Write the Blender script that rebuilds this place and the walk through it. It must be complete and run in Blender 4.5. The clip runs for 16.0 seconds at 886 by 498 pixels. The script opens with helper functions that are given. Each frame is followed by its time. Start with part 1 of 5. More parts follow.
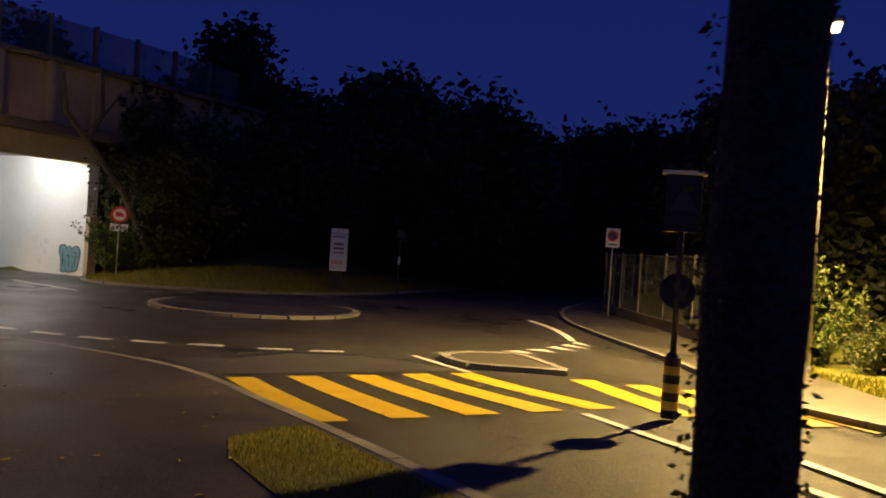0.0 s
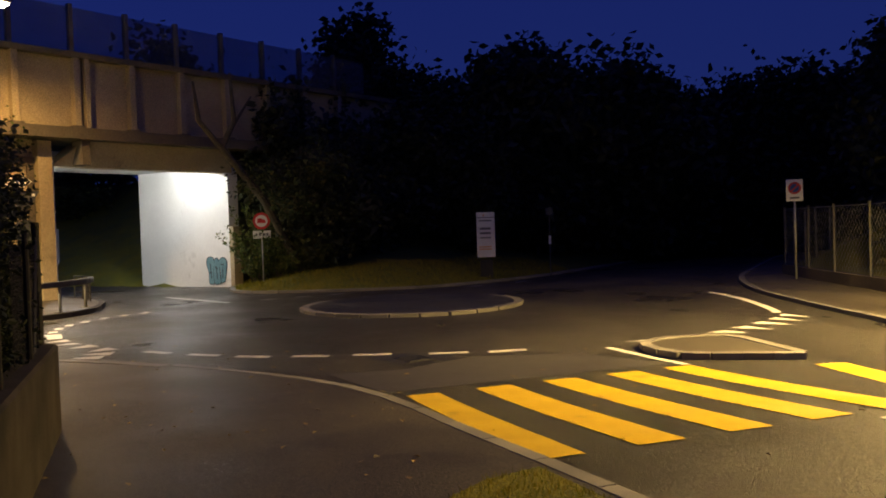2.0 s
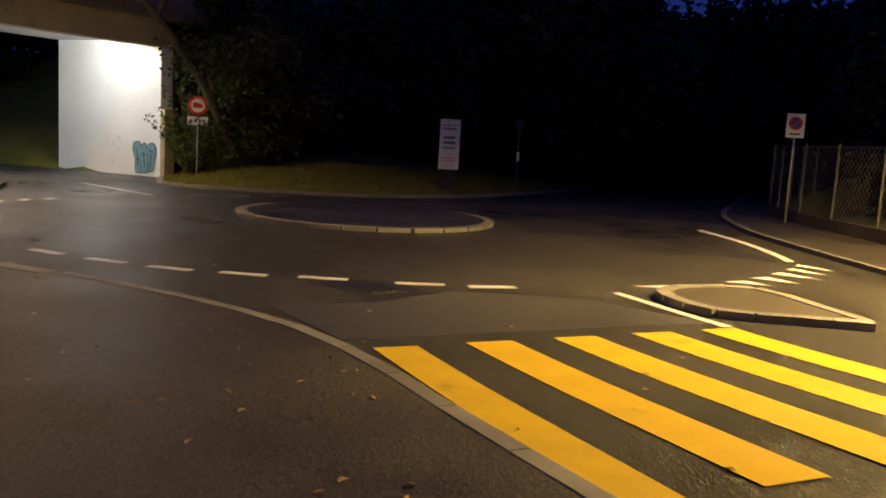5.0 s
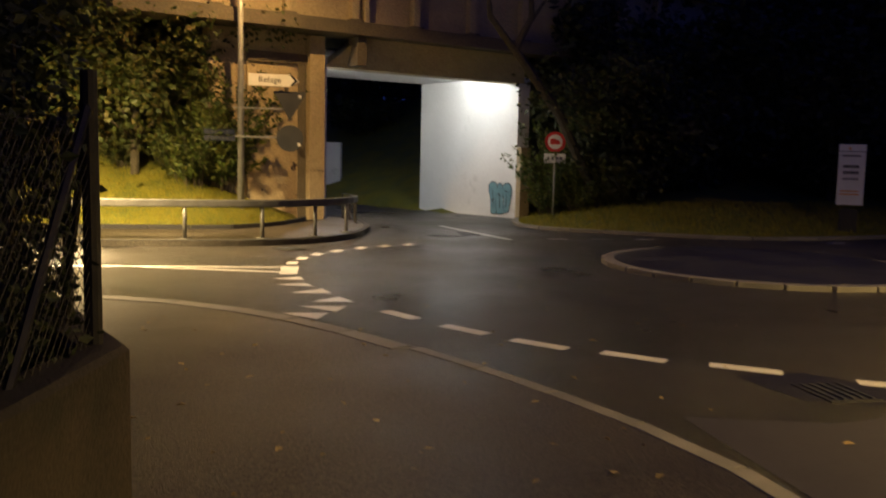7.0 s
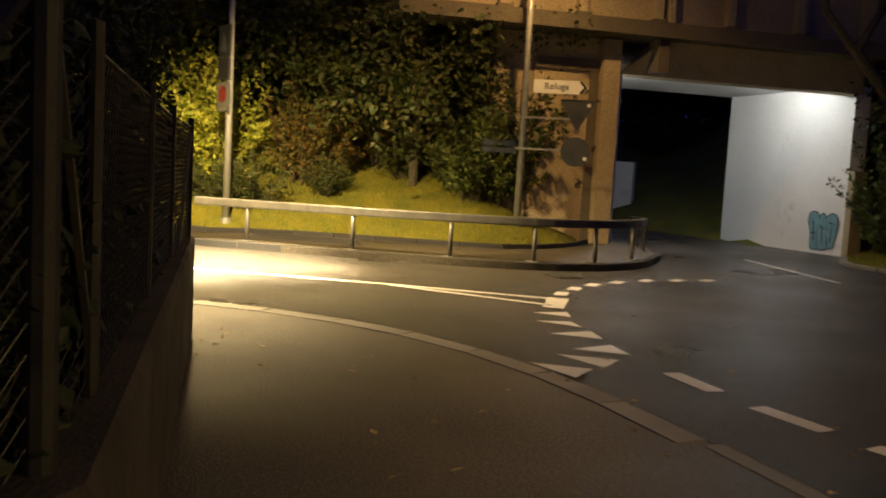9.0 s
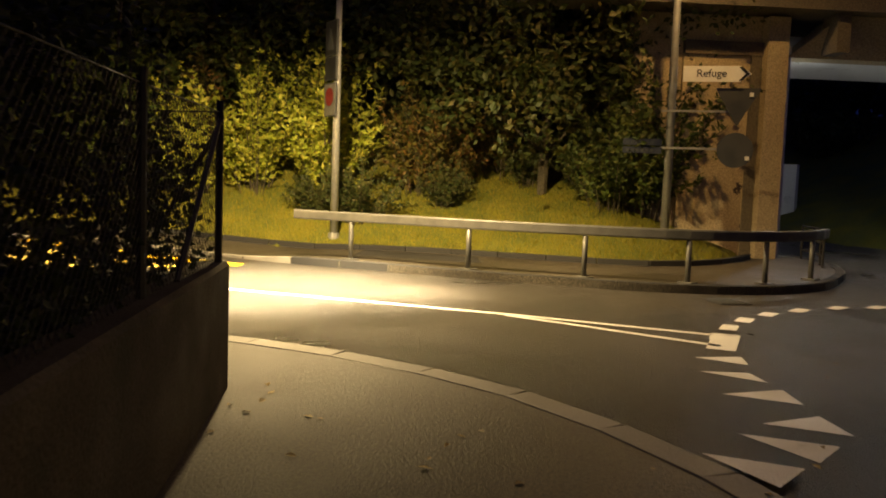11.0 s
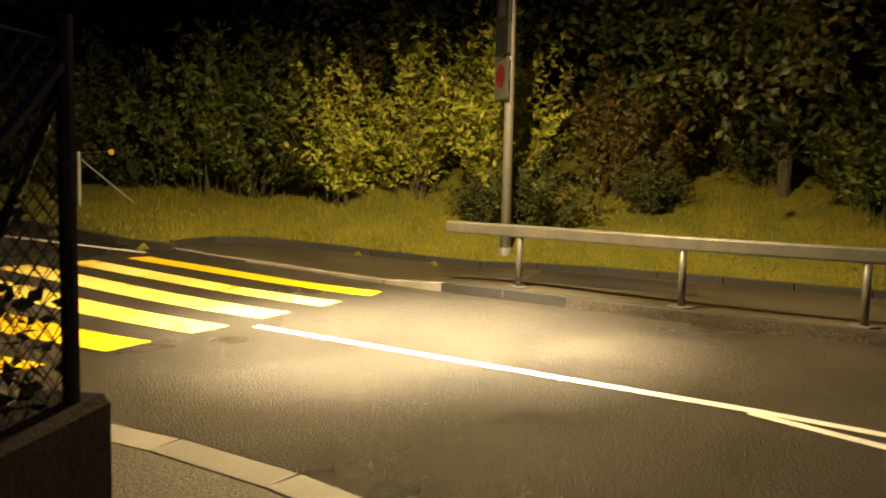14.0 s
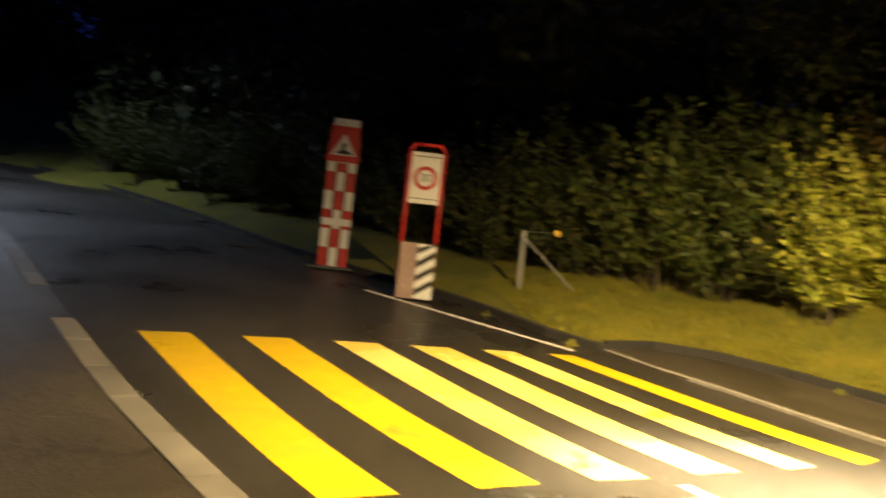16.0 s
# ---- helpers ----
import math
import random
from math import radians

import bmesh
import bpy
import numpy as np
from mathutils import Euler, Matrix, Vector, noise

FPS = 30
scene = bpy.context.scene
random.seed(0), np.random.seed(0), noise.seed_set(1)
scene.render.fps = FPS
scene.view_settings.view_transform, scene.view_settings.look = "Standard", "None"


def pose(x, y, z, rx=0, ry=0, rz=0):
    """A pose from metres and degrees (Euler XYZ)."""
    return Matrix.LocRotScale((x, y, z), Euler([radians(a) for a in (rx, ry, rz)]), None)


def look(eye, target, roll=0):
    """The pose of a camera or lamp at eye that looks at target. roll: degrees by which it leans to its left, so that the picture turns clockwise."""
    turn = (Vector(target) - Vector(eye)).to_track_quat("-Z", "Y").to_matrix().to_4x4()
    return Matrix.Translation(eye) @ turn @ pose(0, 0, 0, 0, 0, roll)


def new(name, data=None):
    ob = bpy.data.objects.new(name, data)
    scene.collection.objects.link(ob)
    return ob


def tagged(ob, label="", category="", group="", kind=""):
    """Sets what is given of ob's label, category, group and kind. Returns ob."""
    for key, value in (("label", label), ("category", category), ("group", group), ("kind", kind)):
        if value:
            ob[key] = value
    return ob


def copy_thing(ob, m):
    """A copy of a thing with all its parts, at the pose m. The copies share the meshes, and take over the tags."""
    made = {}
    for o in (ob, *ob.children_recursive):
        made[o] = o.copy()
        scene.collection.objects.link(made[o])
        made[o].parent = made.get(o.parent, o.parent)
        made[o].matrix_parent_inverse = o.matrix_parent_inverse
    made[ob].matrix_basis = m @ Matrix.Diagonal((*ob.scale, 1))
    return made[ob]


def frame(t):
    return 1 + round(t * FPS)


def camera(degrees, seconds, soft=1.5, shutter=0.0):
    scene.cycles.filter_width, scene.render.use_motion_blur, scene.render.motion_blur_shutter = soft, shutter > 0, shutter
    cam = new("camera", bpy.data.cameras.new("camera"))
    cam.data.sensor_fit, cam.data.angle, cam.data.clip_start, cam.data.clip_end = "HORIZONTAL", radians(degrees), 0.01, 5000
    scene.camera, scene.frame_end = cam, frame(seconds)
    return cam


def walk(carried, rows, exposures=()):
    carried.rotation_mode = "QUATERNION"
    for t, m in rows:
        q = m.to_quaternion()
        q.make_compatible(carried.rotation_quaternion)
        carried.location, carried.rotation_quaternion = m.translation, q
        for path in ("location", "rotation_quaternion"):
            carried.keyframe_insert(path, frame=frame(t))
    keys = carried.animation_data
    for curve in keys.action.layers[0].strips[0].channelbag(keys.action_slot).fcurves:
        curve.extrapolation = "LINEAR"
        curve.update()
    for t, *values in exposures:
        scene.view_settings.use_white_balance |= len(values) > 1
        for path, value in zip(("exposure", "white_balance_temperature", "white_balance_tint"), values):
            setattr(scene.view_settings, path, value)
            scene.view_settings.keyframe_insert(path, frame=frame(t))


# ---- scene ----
cam = camera(55.6, 16.0, 1.8, 0.5)
PATH = [
    (0, (2.653, 3.632, 2.163), (0.897, 4.589, 2.163), 3.9),
    (0.5, (2.048, 3.638, 2.177), (0.277, 4.569, 2.161), 2.0),
    (1, (1.457, 3.741, 2.169), (-0.406, 4.469, 2.131), -0.3),
    (1.5, (0.905, 3.773, 2.134), (-0.982, 4.433, 2.095), -1.5),
    (2, (0.286, 3.816, 2.135), (-1.595, 4.493, 2.086), -1.9),
    (2.5, (-0.27, 3.902, 2.115), (-2.182, 4.485, 2.034), -1.0),
    (3, (-0.888, 3.756, 2.031), (-2.773, 4.396, 1.841), 0.1),
    (5.3, (-3.27, 4.421, 1.943), (-5.082, 5.228, 1.69), 3.4),
    (5.5, (-3.658, 4.418, 1.934), (-5.509, 5.121, 1.655), 3.1),
    (6, (-4.356, 4.473, 1.894), (-6.301, 4.828, 1.592), 1.6),
    (6.5, (-5.066, 4.472, 1.931), (-7.044, 4.546, 1.643), 1.2),
    (7, (-5.708, 4.426, 1.948), (-7.697, 4.45, 1.741), 1.3),
    (7.5, (-6.394, 4.519, 1.924), (-8.381, 4.366, 1.758), 1.7),
    (8, (-6.989, 4.483, 1.846), (-8.973, 4.3, 1.669), 2.8),
    (8.5, (-7.596, 4.416, 1.807), (-9.55, 4.024, 1.639), 2.8),
    (9, (-8.31, 4.272, 1.77), (-10.193, 3.624, 1.592), 3.2),
    (9.5, (-8.863, 4.062, 1.824), (-10.737, 3.385, 1.649), 3.3),
    (10, (-9.711, 3.937, 1.752), (-11.49, 3.043, 1.567), 3.1),
    (10.2, (-9.929, 3.862, 1.714), (-11.697, 2.944, 1.531), 2.8),
    (12.3, (-12.262, 2.828, 1.653), (-13.929, 1.729, 1.526), 0.5),
    (12.5, (-12.511, 2.692, 1.695), (-14.134, 1.531, 1.557), 0.7),
    (13, (-13.107, 2.415, 1.721), (-14.702, 1.219, 1.562), 0.1),
    (13.5, (-13.713, 2.044, 1.724), (-15.292, 0.829, 1.546), 0.6),
    (14, (-14.286, 1.699, 1.742), (-15.756, 0.356, 1.555), 1.2),
    (14.5, (-14.734, 1.316, 1.769), (-16.177, -0.055, 1.575), 2.6),
    (15, (-15.213, 0.921, 1.741), (-16.445, -0.642, 1.533), 3.5),
    (15.5, (-15.5, 0.316, 1.723), (-16.473, -1.429, 1.634), 5.9),
    (16, (-15.758, -0.315, 1.737), (-16.336, -2.229, 1.7), 6.4),
]
EXPOSURES = [(0.0, 0.45), (2.0, 0.6), (5.5, 0.65), (7.0, 0.25), (9.0, -0.35), (10.0, -0.5), (12.5, -1.0), (14.0, -1.25), (15.0, -1.4), (16.0, -0.7)]
walk(cam, [(t, look(eye, target, roll)) for t, eye, target, roll in PATH], EXPOSURES)


# ---- world and light ----
def grade(x, y):
    """Height of the carriageway: level round the island, rising along both arms."""
    def ramp(v, w):
        return 0.0 if v <= -w else (v if v >= w else (v + w) ** 2 / (4 * w))
    return 0.05 * ramp(min(x, 40) + 9.5, 2.0) + 0.08 * ramp(-max(y, -90) - 7.0, 1.5)


world = bpy.data.worlds.new("night_sky")
scene.world = world
world.use_nodes = True
wn = world.node_tree.nodes
wl = world.node_tree.links
wn.clear()
w_out = wn.new("ShaderNodeOutputWorld")
w_bg = wn.new("ShaderNodeBackground")
w_co = wn.new("ShaderNodeTexCoord")
w_sep = wn.new("ShaderNodeSeparateXYZ")
w_ramp = wn.new("ShaderNodeValToRGB")
w_ramp.color_ramp.elements[0].position, w_ramp.color_ramp.elements[0].color = 0.0, (0.0062, 0.0120, 0.070, 1)
w_ramp.color_ramp.elements[1].position, w_ramp.color_ramp.elements[1].color = 0.55, (0.003, 0.0065, 0.066, 1)
wl.new(w_co.outputs["Generated"], w_sep.inputs[0])
wl.new(w_sep.outputs["Z"], w_ramp.inputs[0])
wl.new(w_ramp.outputs[0], w_bg.inputs[0])
wl.new(w_bg.outputs[0], w_out.inputs[0])
w_bg.inputs[1].default_value = 1.15

WARM = (1.0, 0.71, 0.32)
AMBER = (1.0, 0.66, 0.21)
LAMP_A = (-8.3, 18.0, 6.95)
LAMP_B = (-26.4, 0.4, 8.8)
LAMP_C = (-20.6, -4.6, 5.7)
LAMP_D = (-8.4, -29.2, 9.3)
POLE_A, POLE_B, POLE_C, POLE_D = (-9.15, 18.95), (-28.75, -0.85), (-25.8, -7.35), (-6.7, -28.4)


def lamp(name, place, watts, colour, radius, spread=165, blend=0.5, target=None):
    data = bpy.data.lights.new(name, "SPOT")
    data.energy, data.color, data.shadow_soft_size = watts, colour, radius
    data.spot_size, data.spot_blend = radians(spread), blend
    ob = new(name, data)
    ob.matrix_world = look(place, target or (place[0], place[1] + 0.001, 0))
    return ob


lamp("street_light_a", LAMP_A, 16500, AMBER, 0.12, 156, 0.6)
lamp("street_light_b", LAMP_B, 2300, (1.0, 0.58, 0.18), 0.12, 158, 0.8)
lamp("street_light_c", LAMP_C, 19000, WARM, 0.12, 152, 0.75, (-21.6, -5.6, 0))
lamp("street_light_c_core", LAMP_C, 85000, (1.0, 0.79, 0.46), 0.12, 64, 1.0, (-20.7, -4.6, 0))
# lamp D is unseen, added to account for cool light on the uphill kerb
lamp("unseen_light_d", LAMP_D, 3600, (0.78, 0.88, 1.0), 0.12, 150, 0.5)


def bulb(name, place, watts, colour):
    data = bpy.data.lights.new(name, "POINT")
    data.energy, data.color, data.shadow_soft_size = watts, colour, 0.05
    ob = new(name, data)
    ob.location = place
    return ob


COOL = (0.95, 0.96, 0.92)


# ---- materials ----
def material(name):
    m = bpy.data.materials.new(name)
    m.use_nodes = True
    return m, m.node_tree.nodes, m.node_tree.links, m.node_tree.nodes["Principled BSDF"]


def mottled(name, base, alt, rough=0.7, scale=3.0, fine=60.0, amount=0.5, bump=0.2, distance=0.01, metal=0.0, rough_var=0.15,
            island=0.0, dirt=None, dirt_scale=0.8, dirt_from=0.5, dirt_to=0.75, fine_amount=0.35, random_value=0.0, spec=0.5, grit=0.0):
    """A surface with broad stains, fine grain and relief."""
    m, n, l, p = material(name)
    co = n.new("ShaderNodeTexCoord")
    geo = n.new("ShaderNodeNewGeometry")
    src = geo.outputs["Position"]
    a = n.new("ShaderNodeTexNoise")
    a.inputs["Scale"].default_value, a.inputs["Detail"].default_value = scale, 5
    b = n.new("ShaderNodeTexNoise")
    b.inputs["Scale"].default_value, b.inputs["Detail"].default_value = fine, 3
    l.new(src, a.inputs["Vector"])
    l.new(src, b.inputs["Vector"])
    ra = n.new("ShaderNodeMapRange")
    ra.inputs[1].default_value, ra.inputs[2].default_value = 0.35, 0.65
    ra.inputs[4].default_value = amount * 2
    l.new(a.outputs["Fac"], ra.inputs[0])
    mix = n.new("ShaderNodeMix")
    mix.data_type = "RGBA"
    mix.inputs["A"].default_value, mix.inputs["B"].default_value = (*base, 1), (*alt, 1)
    l.new(ra.outputs[0], mix.inputs["Factor"])
    colour = mix.outputs["Result"]
    rb = n.new("ShaderNodeMapRange")
    rb.inputs[1].default_value, rb.inputs[2].default_value = 0.3, 0.7
    rb.inputs[3].default_value, rb.inputs[4].default_value = 1 - fine_amount, 1 + fine_amount
    l.new(b.outputs["Fac"], rb.inputs[0])
    mul = n.new("ShaderNodeMix")
    mul.data_type, mul.blend_type = "RGBA", "MULTIPLY"
    mul.inputs["Factor"].default_value = 1
    l.new(colour, mul.inputs["A"])
    l.new(rb.outputs[0], mul.inputs["B"])
    colour = mul.outputs["Result"]
    height = b.outputs["Fac"]
    if grit:
        v = n.new("ShaderNodeTexVoronoi")
        v.inputs["Scale"].default_value = 95
        l.new(src, v.inputs["Vector"])
        rg = n.new("ShaderNodeMapRange")
        rg.inputs[1].default_value, rg.inputs[2].default_value = 0.15, 0.6
        rg.inputs[3].default_value, rg.inputs[4].default_value = 1 + grit, 1 - grit
        l.new(v.outputs["Distance"], rg.inputs[0])
        mg = n.new("ShaderNodeMix")
        mg.data_type, mg.blend_type = "RGBA", "MULTIPLY"
        mg.inputs["Factor"].default_value = 1
        l.new(colour, mg.inputs["A"])
        l.new(rg.outputs[0], mg.inputs["B"])
        colour = mg.outputs["Result"]
        add = n.new("ShaderNodeMath")
        add.operation, add.inputs[1].default_value = "MULTIPLY_ADD", 0.35
        l.new(rg.outputs[0], add.inputs[0])
        l.new(b.outputs["Fac"], add.inputs[2])
        height = add.outputs[0]
    if dirt:
        d = n.new("ShaderNodeTexNoise")
        d.inputs["Scale"].default_value, d.inputs["Detail"].default_value, d.inputs["Roughness"].default_value = dirt_scale, 8, 0.65
        l.new(src, d.inputs["Vector"])
        rd = n.new("ShaderNodeMapRange")
        rd.inputs[1].default_value, rd.inputs[2].default_value = dirt_from, dirt_to
        l.new(d.outputs["Fac"], rd.inputs[0])
        md = n.new("ShaderNodeMix")
        md.data_type = "RGBA"
        l.new(rd.outputs[0], md.inputs["Factor"])
        l.new(colour, md.inputs["A"])
        md.inputs["B"].default_value = (*dirt, 1)
        colour = md.outputs["Result"]
    if island or random_value:
        hsv = n.new("ShaderNodeHueSaturation")
        rv = n.new("ShaderNodeMapRange")
        s = island or random_value
        rv.inputs[3].default_value, rv.inputs[4].default_value = 1 - s, 1 + s
        if island:
            l.new(geo.outputs["Random Per Island"], rv.inputs[0])
        else:
            info = n.new("ShaderNodeObjectInfo")
            l.new(info.outputs["Random"], rv.inputs[0])
        l.new(rv.outputs[0], hsv.inputs["Value"])
        l.new(colour, hsv.inputs["Color"])
        colour = hsv.outputs["Color"]
    l.new(colour, p.inputs["Base Color"])
    rr = n.new("ShaderNodeMapRange")
    rr.inputs[1].default_value, rr.inputs[2].default_value = 0.3, 0.7
    rr.inputs[3].default_value, rr.inputs[4].default_value = max(rough - rough_var, 0.03), min(rough + rough_var, 1)
    l.new(a.outputs["Fac"], rr.inputs[0])
    l.new(rr.outputs[0], p.inputs["Roughness"])
    p.inputs["Metallic"].default_value = metal
    p.inputs["Specular IOR Level"].default_value = spec
    bp = n.new("ShaderNodeBump")
    bp.inputs["Strength"].default_value, bp.inputs["Distance"].default_value = bump, distance
    l.new(height, bp.inputs["Height"])
    l.new(bp.outputs[0], p.inputs["Normal"])
    return m


def plain(name, colour, rough=0.5, metal=0.0, emit=None, power=0.0):
    m, n, l, p = material(name)
    p.inputs["Base Color"].default_value = (*colour, 1)
    p.inputs["Roughness"].default_value, p.inputs["Metallic"].default_value = rough, metal
    if emit:
        p.inputs["Emission Color"].default_value, p.inputs["Emission Strength"].default_value = (*emit, 1), power
    return m


def leaf_material(name, a, b, c):
    m, n, l, p = material(name)
    geo = n.new("ShaderNodeNewGeometry")
    r = n.new("ShaderNodeValToRGB")
    r.color_ramp.elements[0].color, r.color_ramp.elements[1].color = (*a, 1), (*c, 1)
    e = r.color_ramp.elements.new(0.55)
    e.color = (*b, 1)
    l.new(geo.outputs["Random Per Island"], r.inputs[0])
    l.new(r.outputs[0], p.inputs["Base Color"])
    p.inputs["Roughness"].default_value = 0.6
    tr = n.new("ShaderNodeBsdfTranslucent")
    l.new(r.outputs[0], tr.inputs[0])
    mx = n.new("ShaderNodeMixShader")
    mx.inputs[0].default_value = 0.25
    l.new(p.outputs[0], mx.inputs[1])
    l.new(tr.outputs[0], mx.inputs[2])
    l.new(mx.outputs[0], n["Material Output"].inputs[0])
    return m


M_ROAD = mottled("wet_asphalt", (0.030, 0.026, 0.020), (0.062, 0.052, 0.039), 0.38, 0.32, 48, 0.5, 1.0, 0.02, rough_var=0.16, fine_amount=1.0, spec=0.5, dirt=(0.022, 0.020, 0.017), dirt_scale=0.22, dirt_from=0.5, dirt_to=0.72, grit=0.55)
M_PATCH = mottled("dark_asphalt", (0.018, 0.017, 0.017), (0.026, 0.025, 0.024), 0.5, 0.7, 110, 0.5, 0.5, 0.01, fine_amount=0.4)
M_WALK = mottled("pavement_asphalt", (0.050, 0.042, 0.029), (0.088, 0.074, 0.052), 0.48, 0.5, 42, 0.5, 0.6, 0.012, rough_var=0.14, fine_amount=0.95, grit=0.45)
M_KERB = mottled("granite_kerb", (0.17, 0.16, 0.14), (0.23, 0.215, 0.19), 0.6, 2.0, 150, 0.5, 0.2, 0.004, random_value=0.14)
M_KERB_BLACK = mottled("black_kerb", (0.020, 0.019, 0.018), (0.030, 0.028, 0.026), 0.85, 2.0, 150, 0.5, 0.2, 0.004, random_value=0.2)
M_KERB_DARK = mottled("dark_kerb", (0.10, 0.095, 0.09), (0.16, 0.15, 0.14), 0.6, 2.0, 150, 0.5, 0.2, 0.004, random_value=0.14)
M_YELLOW = mottled("yellow_road_paint", (0.72, 0.485, 0.010), (0.62, 0.41, 0.010), 0.42, 1.4, 130, 0.5, 0.3, 0.005, dirt=(0.10, 0.07, 0.03), dirt_scale=1.1, dirt_from=0.6, dirt_to=0.78, fine_amount=0.25)
# lamp glare painted as a paler yellow, with plain yellow patches left in it
M_YELLOW_GLARE = mottled("glare_yellow_road_paint", (0.78, 0.60, 0.11), (0.80, 0.65, 0.19), 0.3, 1.0, 130, 0.5, 0.3, 0.005, dirt=(0.55, 0.38, 0.02), dirt_scale=1.3, dirt_from=0.58, dirt_to=0.66, fine_amount=0.15)
M_WHITE = mottled("white_road_paint", (0.74, 0.72, 0.68), (0.6, 0.58, 0.54), 0.5, 1.4, 130, 0.5, 0.3, 0.005, dirt=(0.15, 0.14, 0.13), dirt_scale=2.0, dirt_from=0.6, dirt_to=0.8, fine_amount=0.25)
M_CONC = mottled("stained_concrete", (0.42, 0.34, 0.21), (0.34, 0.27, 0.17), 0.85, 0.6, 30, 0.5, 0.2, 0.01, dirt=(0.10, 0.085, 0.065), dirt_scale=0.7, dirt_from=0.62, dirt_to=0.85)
M_CONC_DARK = mottled("dark_concrete", (0.09, 0.075, 0.055), (0.14, 0.115, 0.08), 0.85, 0.8, 30, 0.5, 0.2, 0.01)
M_POSTER = mottled("peeling_wall", (0.45, 0.36, 0.22), (0.38, 0.30, 0.18), 0.85, 0.8, 30, 0.5, 0.2, 0.01, dirt=(0.05, 0.035, 0.03), dirt_scale=2.2, dirt_from=0.60, dirt_to=0.64)
M_TUNNEL = mottled("whitewashed_wall", (0.78, 0.78, 0.77), (0.7, 0.7, 0.69), 0.8, 0.5, 25, 0.5, 0.15, 0.008, dirt=(0.32, 0.31, 0.30), dirt_scale=0.9, dirt_from=0.62, dirt_to=0.82, fine_amount=0.08)
M_WALL = mottled("old_garden_wall", (0.055, 0.042, 0.026), (0.036, 0.029, 0.019), 0.85, 1.5, 45, 0.5, 0.5, 0.02, dirt=(0.022, 0.022, 0.012), dirt_scale=1.4, dirt_from=0.5, dirt_to=0.72)
M_GRASS = mottled("lawn_soil", (0.10, 0.11, 0.006), (0.18, 0.16, 0.009), 0.9, 1.2, 40, 0.5, 1.0, 0.05, fine_amount=0.6)
M_BARK = mottled("ivy_bark", (0.06, 0.05, 0.03), (0.10, 0.085, 0.05), 0.95, 5, 30, 0.5, 1.0, 0.05, fine_amount=0.6)
M_STEEL = mottled("galvanised_steel", (0.42, 0.42, 0.41), (0.33, 0.33, 0.32), 0.5, 4, 120, 0.5, 0.1, 0.003, metal=0.6, fine_amount=0.12)
M_RAIL = mottled("weathered_rail", (0.15, 0.145, 0.13), (0.10, 0.098, 0.088), 0.5, 3, 100, 0.5, 0.1, 0.003, metal=0.3, fine_amount=0.15)
M_BLACK = mottled("black_iron", (0.015, 0.015, 0.015), (0.03, 0.028, 0.026), 0.55, 6, 120, 0.5, 0.1, 0.003)
M_SIGN_BACK = mottled("sign_back", (0.055, 0.06, 0.065), (0.075, 0.078, 0.082), 0.55, 3, 80, 0.5, 0.05, 0.002, metal=0.4, fine_amount=0.08)
M_SIGN_WHITE = mottled("sign_white", (0.8, 0.8, 0.78), (0.72, 0.72, 0.7), 0.45, 3, 80, 0.5, 0.02, 0.001, fine_amount=0.05)
M_SIGN_RED = mottled("sign_red", (0.55, 0.03, 0.025), (0.48, 0.025, 0.02), 0.45, 3, 80, 0.5, 0.02, 0.001, fine_amount=0.05)
M_NAVY = mottled("dark_navy_sign", (0.008, 0.013, 0.03), (0.011, 0.016, 0.035), 0.5, 3, 80, 0.5, 0.02, 0.001)
M_DULL_RED = mottled("dark_red", (0.14, 0.015, 0.012), (0.11, 0.012, 0.01), 0.5, 3, 80, 0.5, 0.02, 0.001)
M_SIGN_BLUE = mottled("sign_blue", (0.02, 0.06, 0.28), (0.018, 0.05, 0.24), 0.45, 3, 80, 0.5, 0.02, 0.001, fine_amount=0.05)
M_SIGN_BLACK = mottled("sign_black", (0.012, 0.012, 0.013), (0.02, 0.02, 0.02), 0.5, 3, 80, 0.5, 0.02, 0.001, fine_amount=0.05)
M_SIGN_YELLOW = mottled("sign_yellow", (0.75, 0.5, 0.06), (0.7, 0.46, 0.05), 0.45, 3, 80, 0.5, 0.02, 0.001, fine_amount=0.05)
M_GREY_TEXT = plain("grey_lettering", (0.12, 0.12, 0.13), 0.6)
M_ORANGE = plain("orange_lettering", (0.7, 0.32, 0.06), 0.6)
M_BLUE_PAINT = mottled("blue_spray_paint", (0.13, 0.27, 0.33), (0.18, 0.34, 0.40), 0.6, 3, 60, 0.5, 0.05, 0.002)
M_DARK_PAINT = plain("dark_spray_paint", (0.03, 0.035, 0.05), 0.6)
M_LAMP = plain("lamp_glass", (0.9, 0.8, 0.6), 0.3, 0, (1.0, 0.78, 0.40), 40)
M_TUBE = plain("tube_glass", (0.9, 0.9, 0.9), 0.3, 0, (0.9, 0.95, 1.0), 4)
M_DEAD_LEAF = mottled("fallen_leaf", (0.30, 0.20, 0.06), (0.38, 0.30, 0.12), 0.6, 3, 60, 0.5, 0.1, 0.003, island=0.45)
# yellow-green leaf made paler to carry the light of lamp C
L_LAMPLIT = leaf_material("lamplit_shrub_leaf", (0.20, 0.25, 0.015), (0.33, 0.36, 0.03), (0.42, 0.38, 0.05))
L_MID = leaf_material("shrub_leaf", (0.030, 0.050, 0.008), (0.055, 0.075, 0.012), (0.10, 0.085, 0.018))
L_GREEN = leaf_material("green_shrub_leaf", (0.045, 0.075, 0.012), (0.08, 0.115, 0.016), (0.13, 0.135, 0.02))
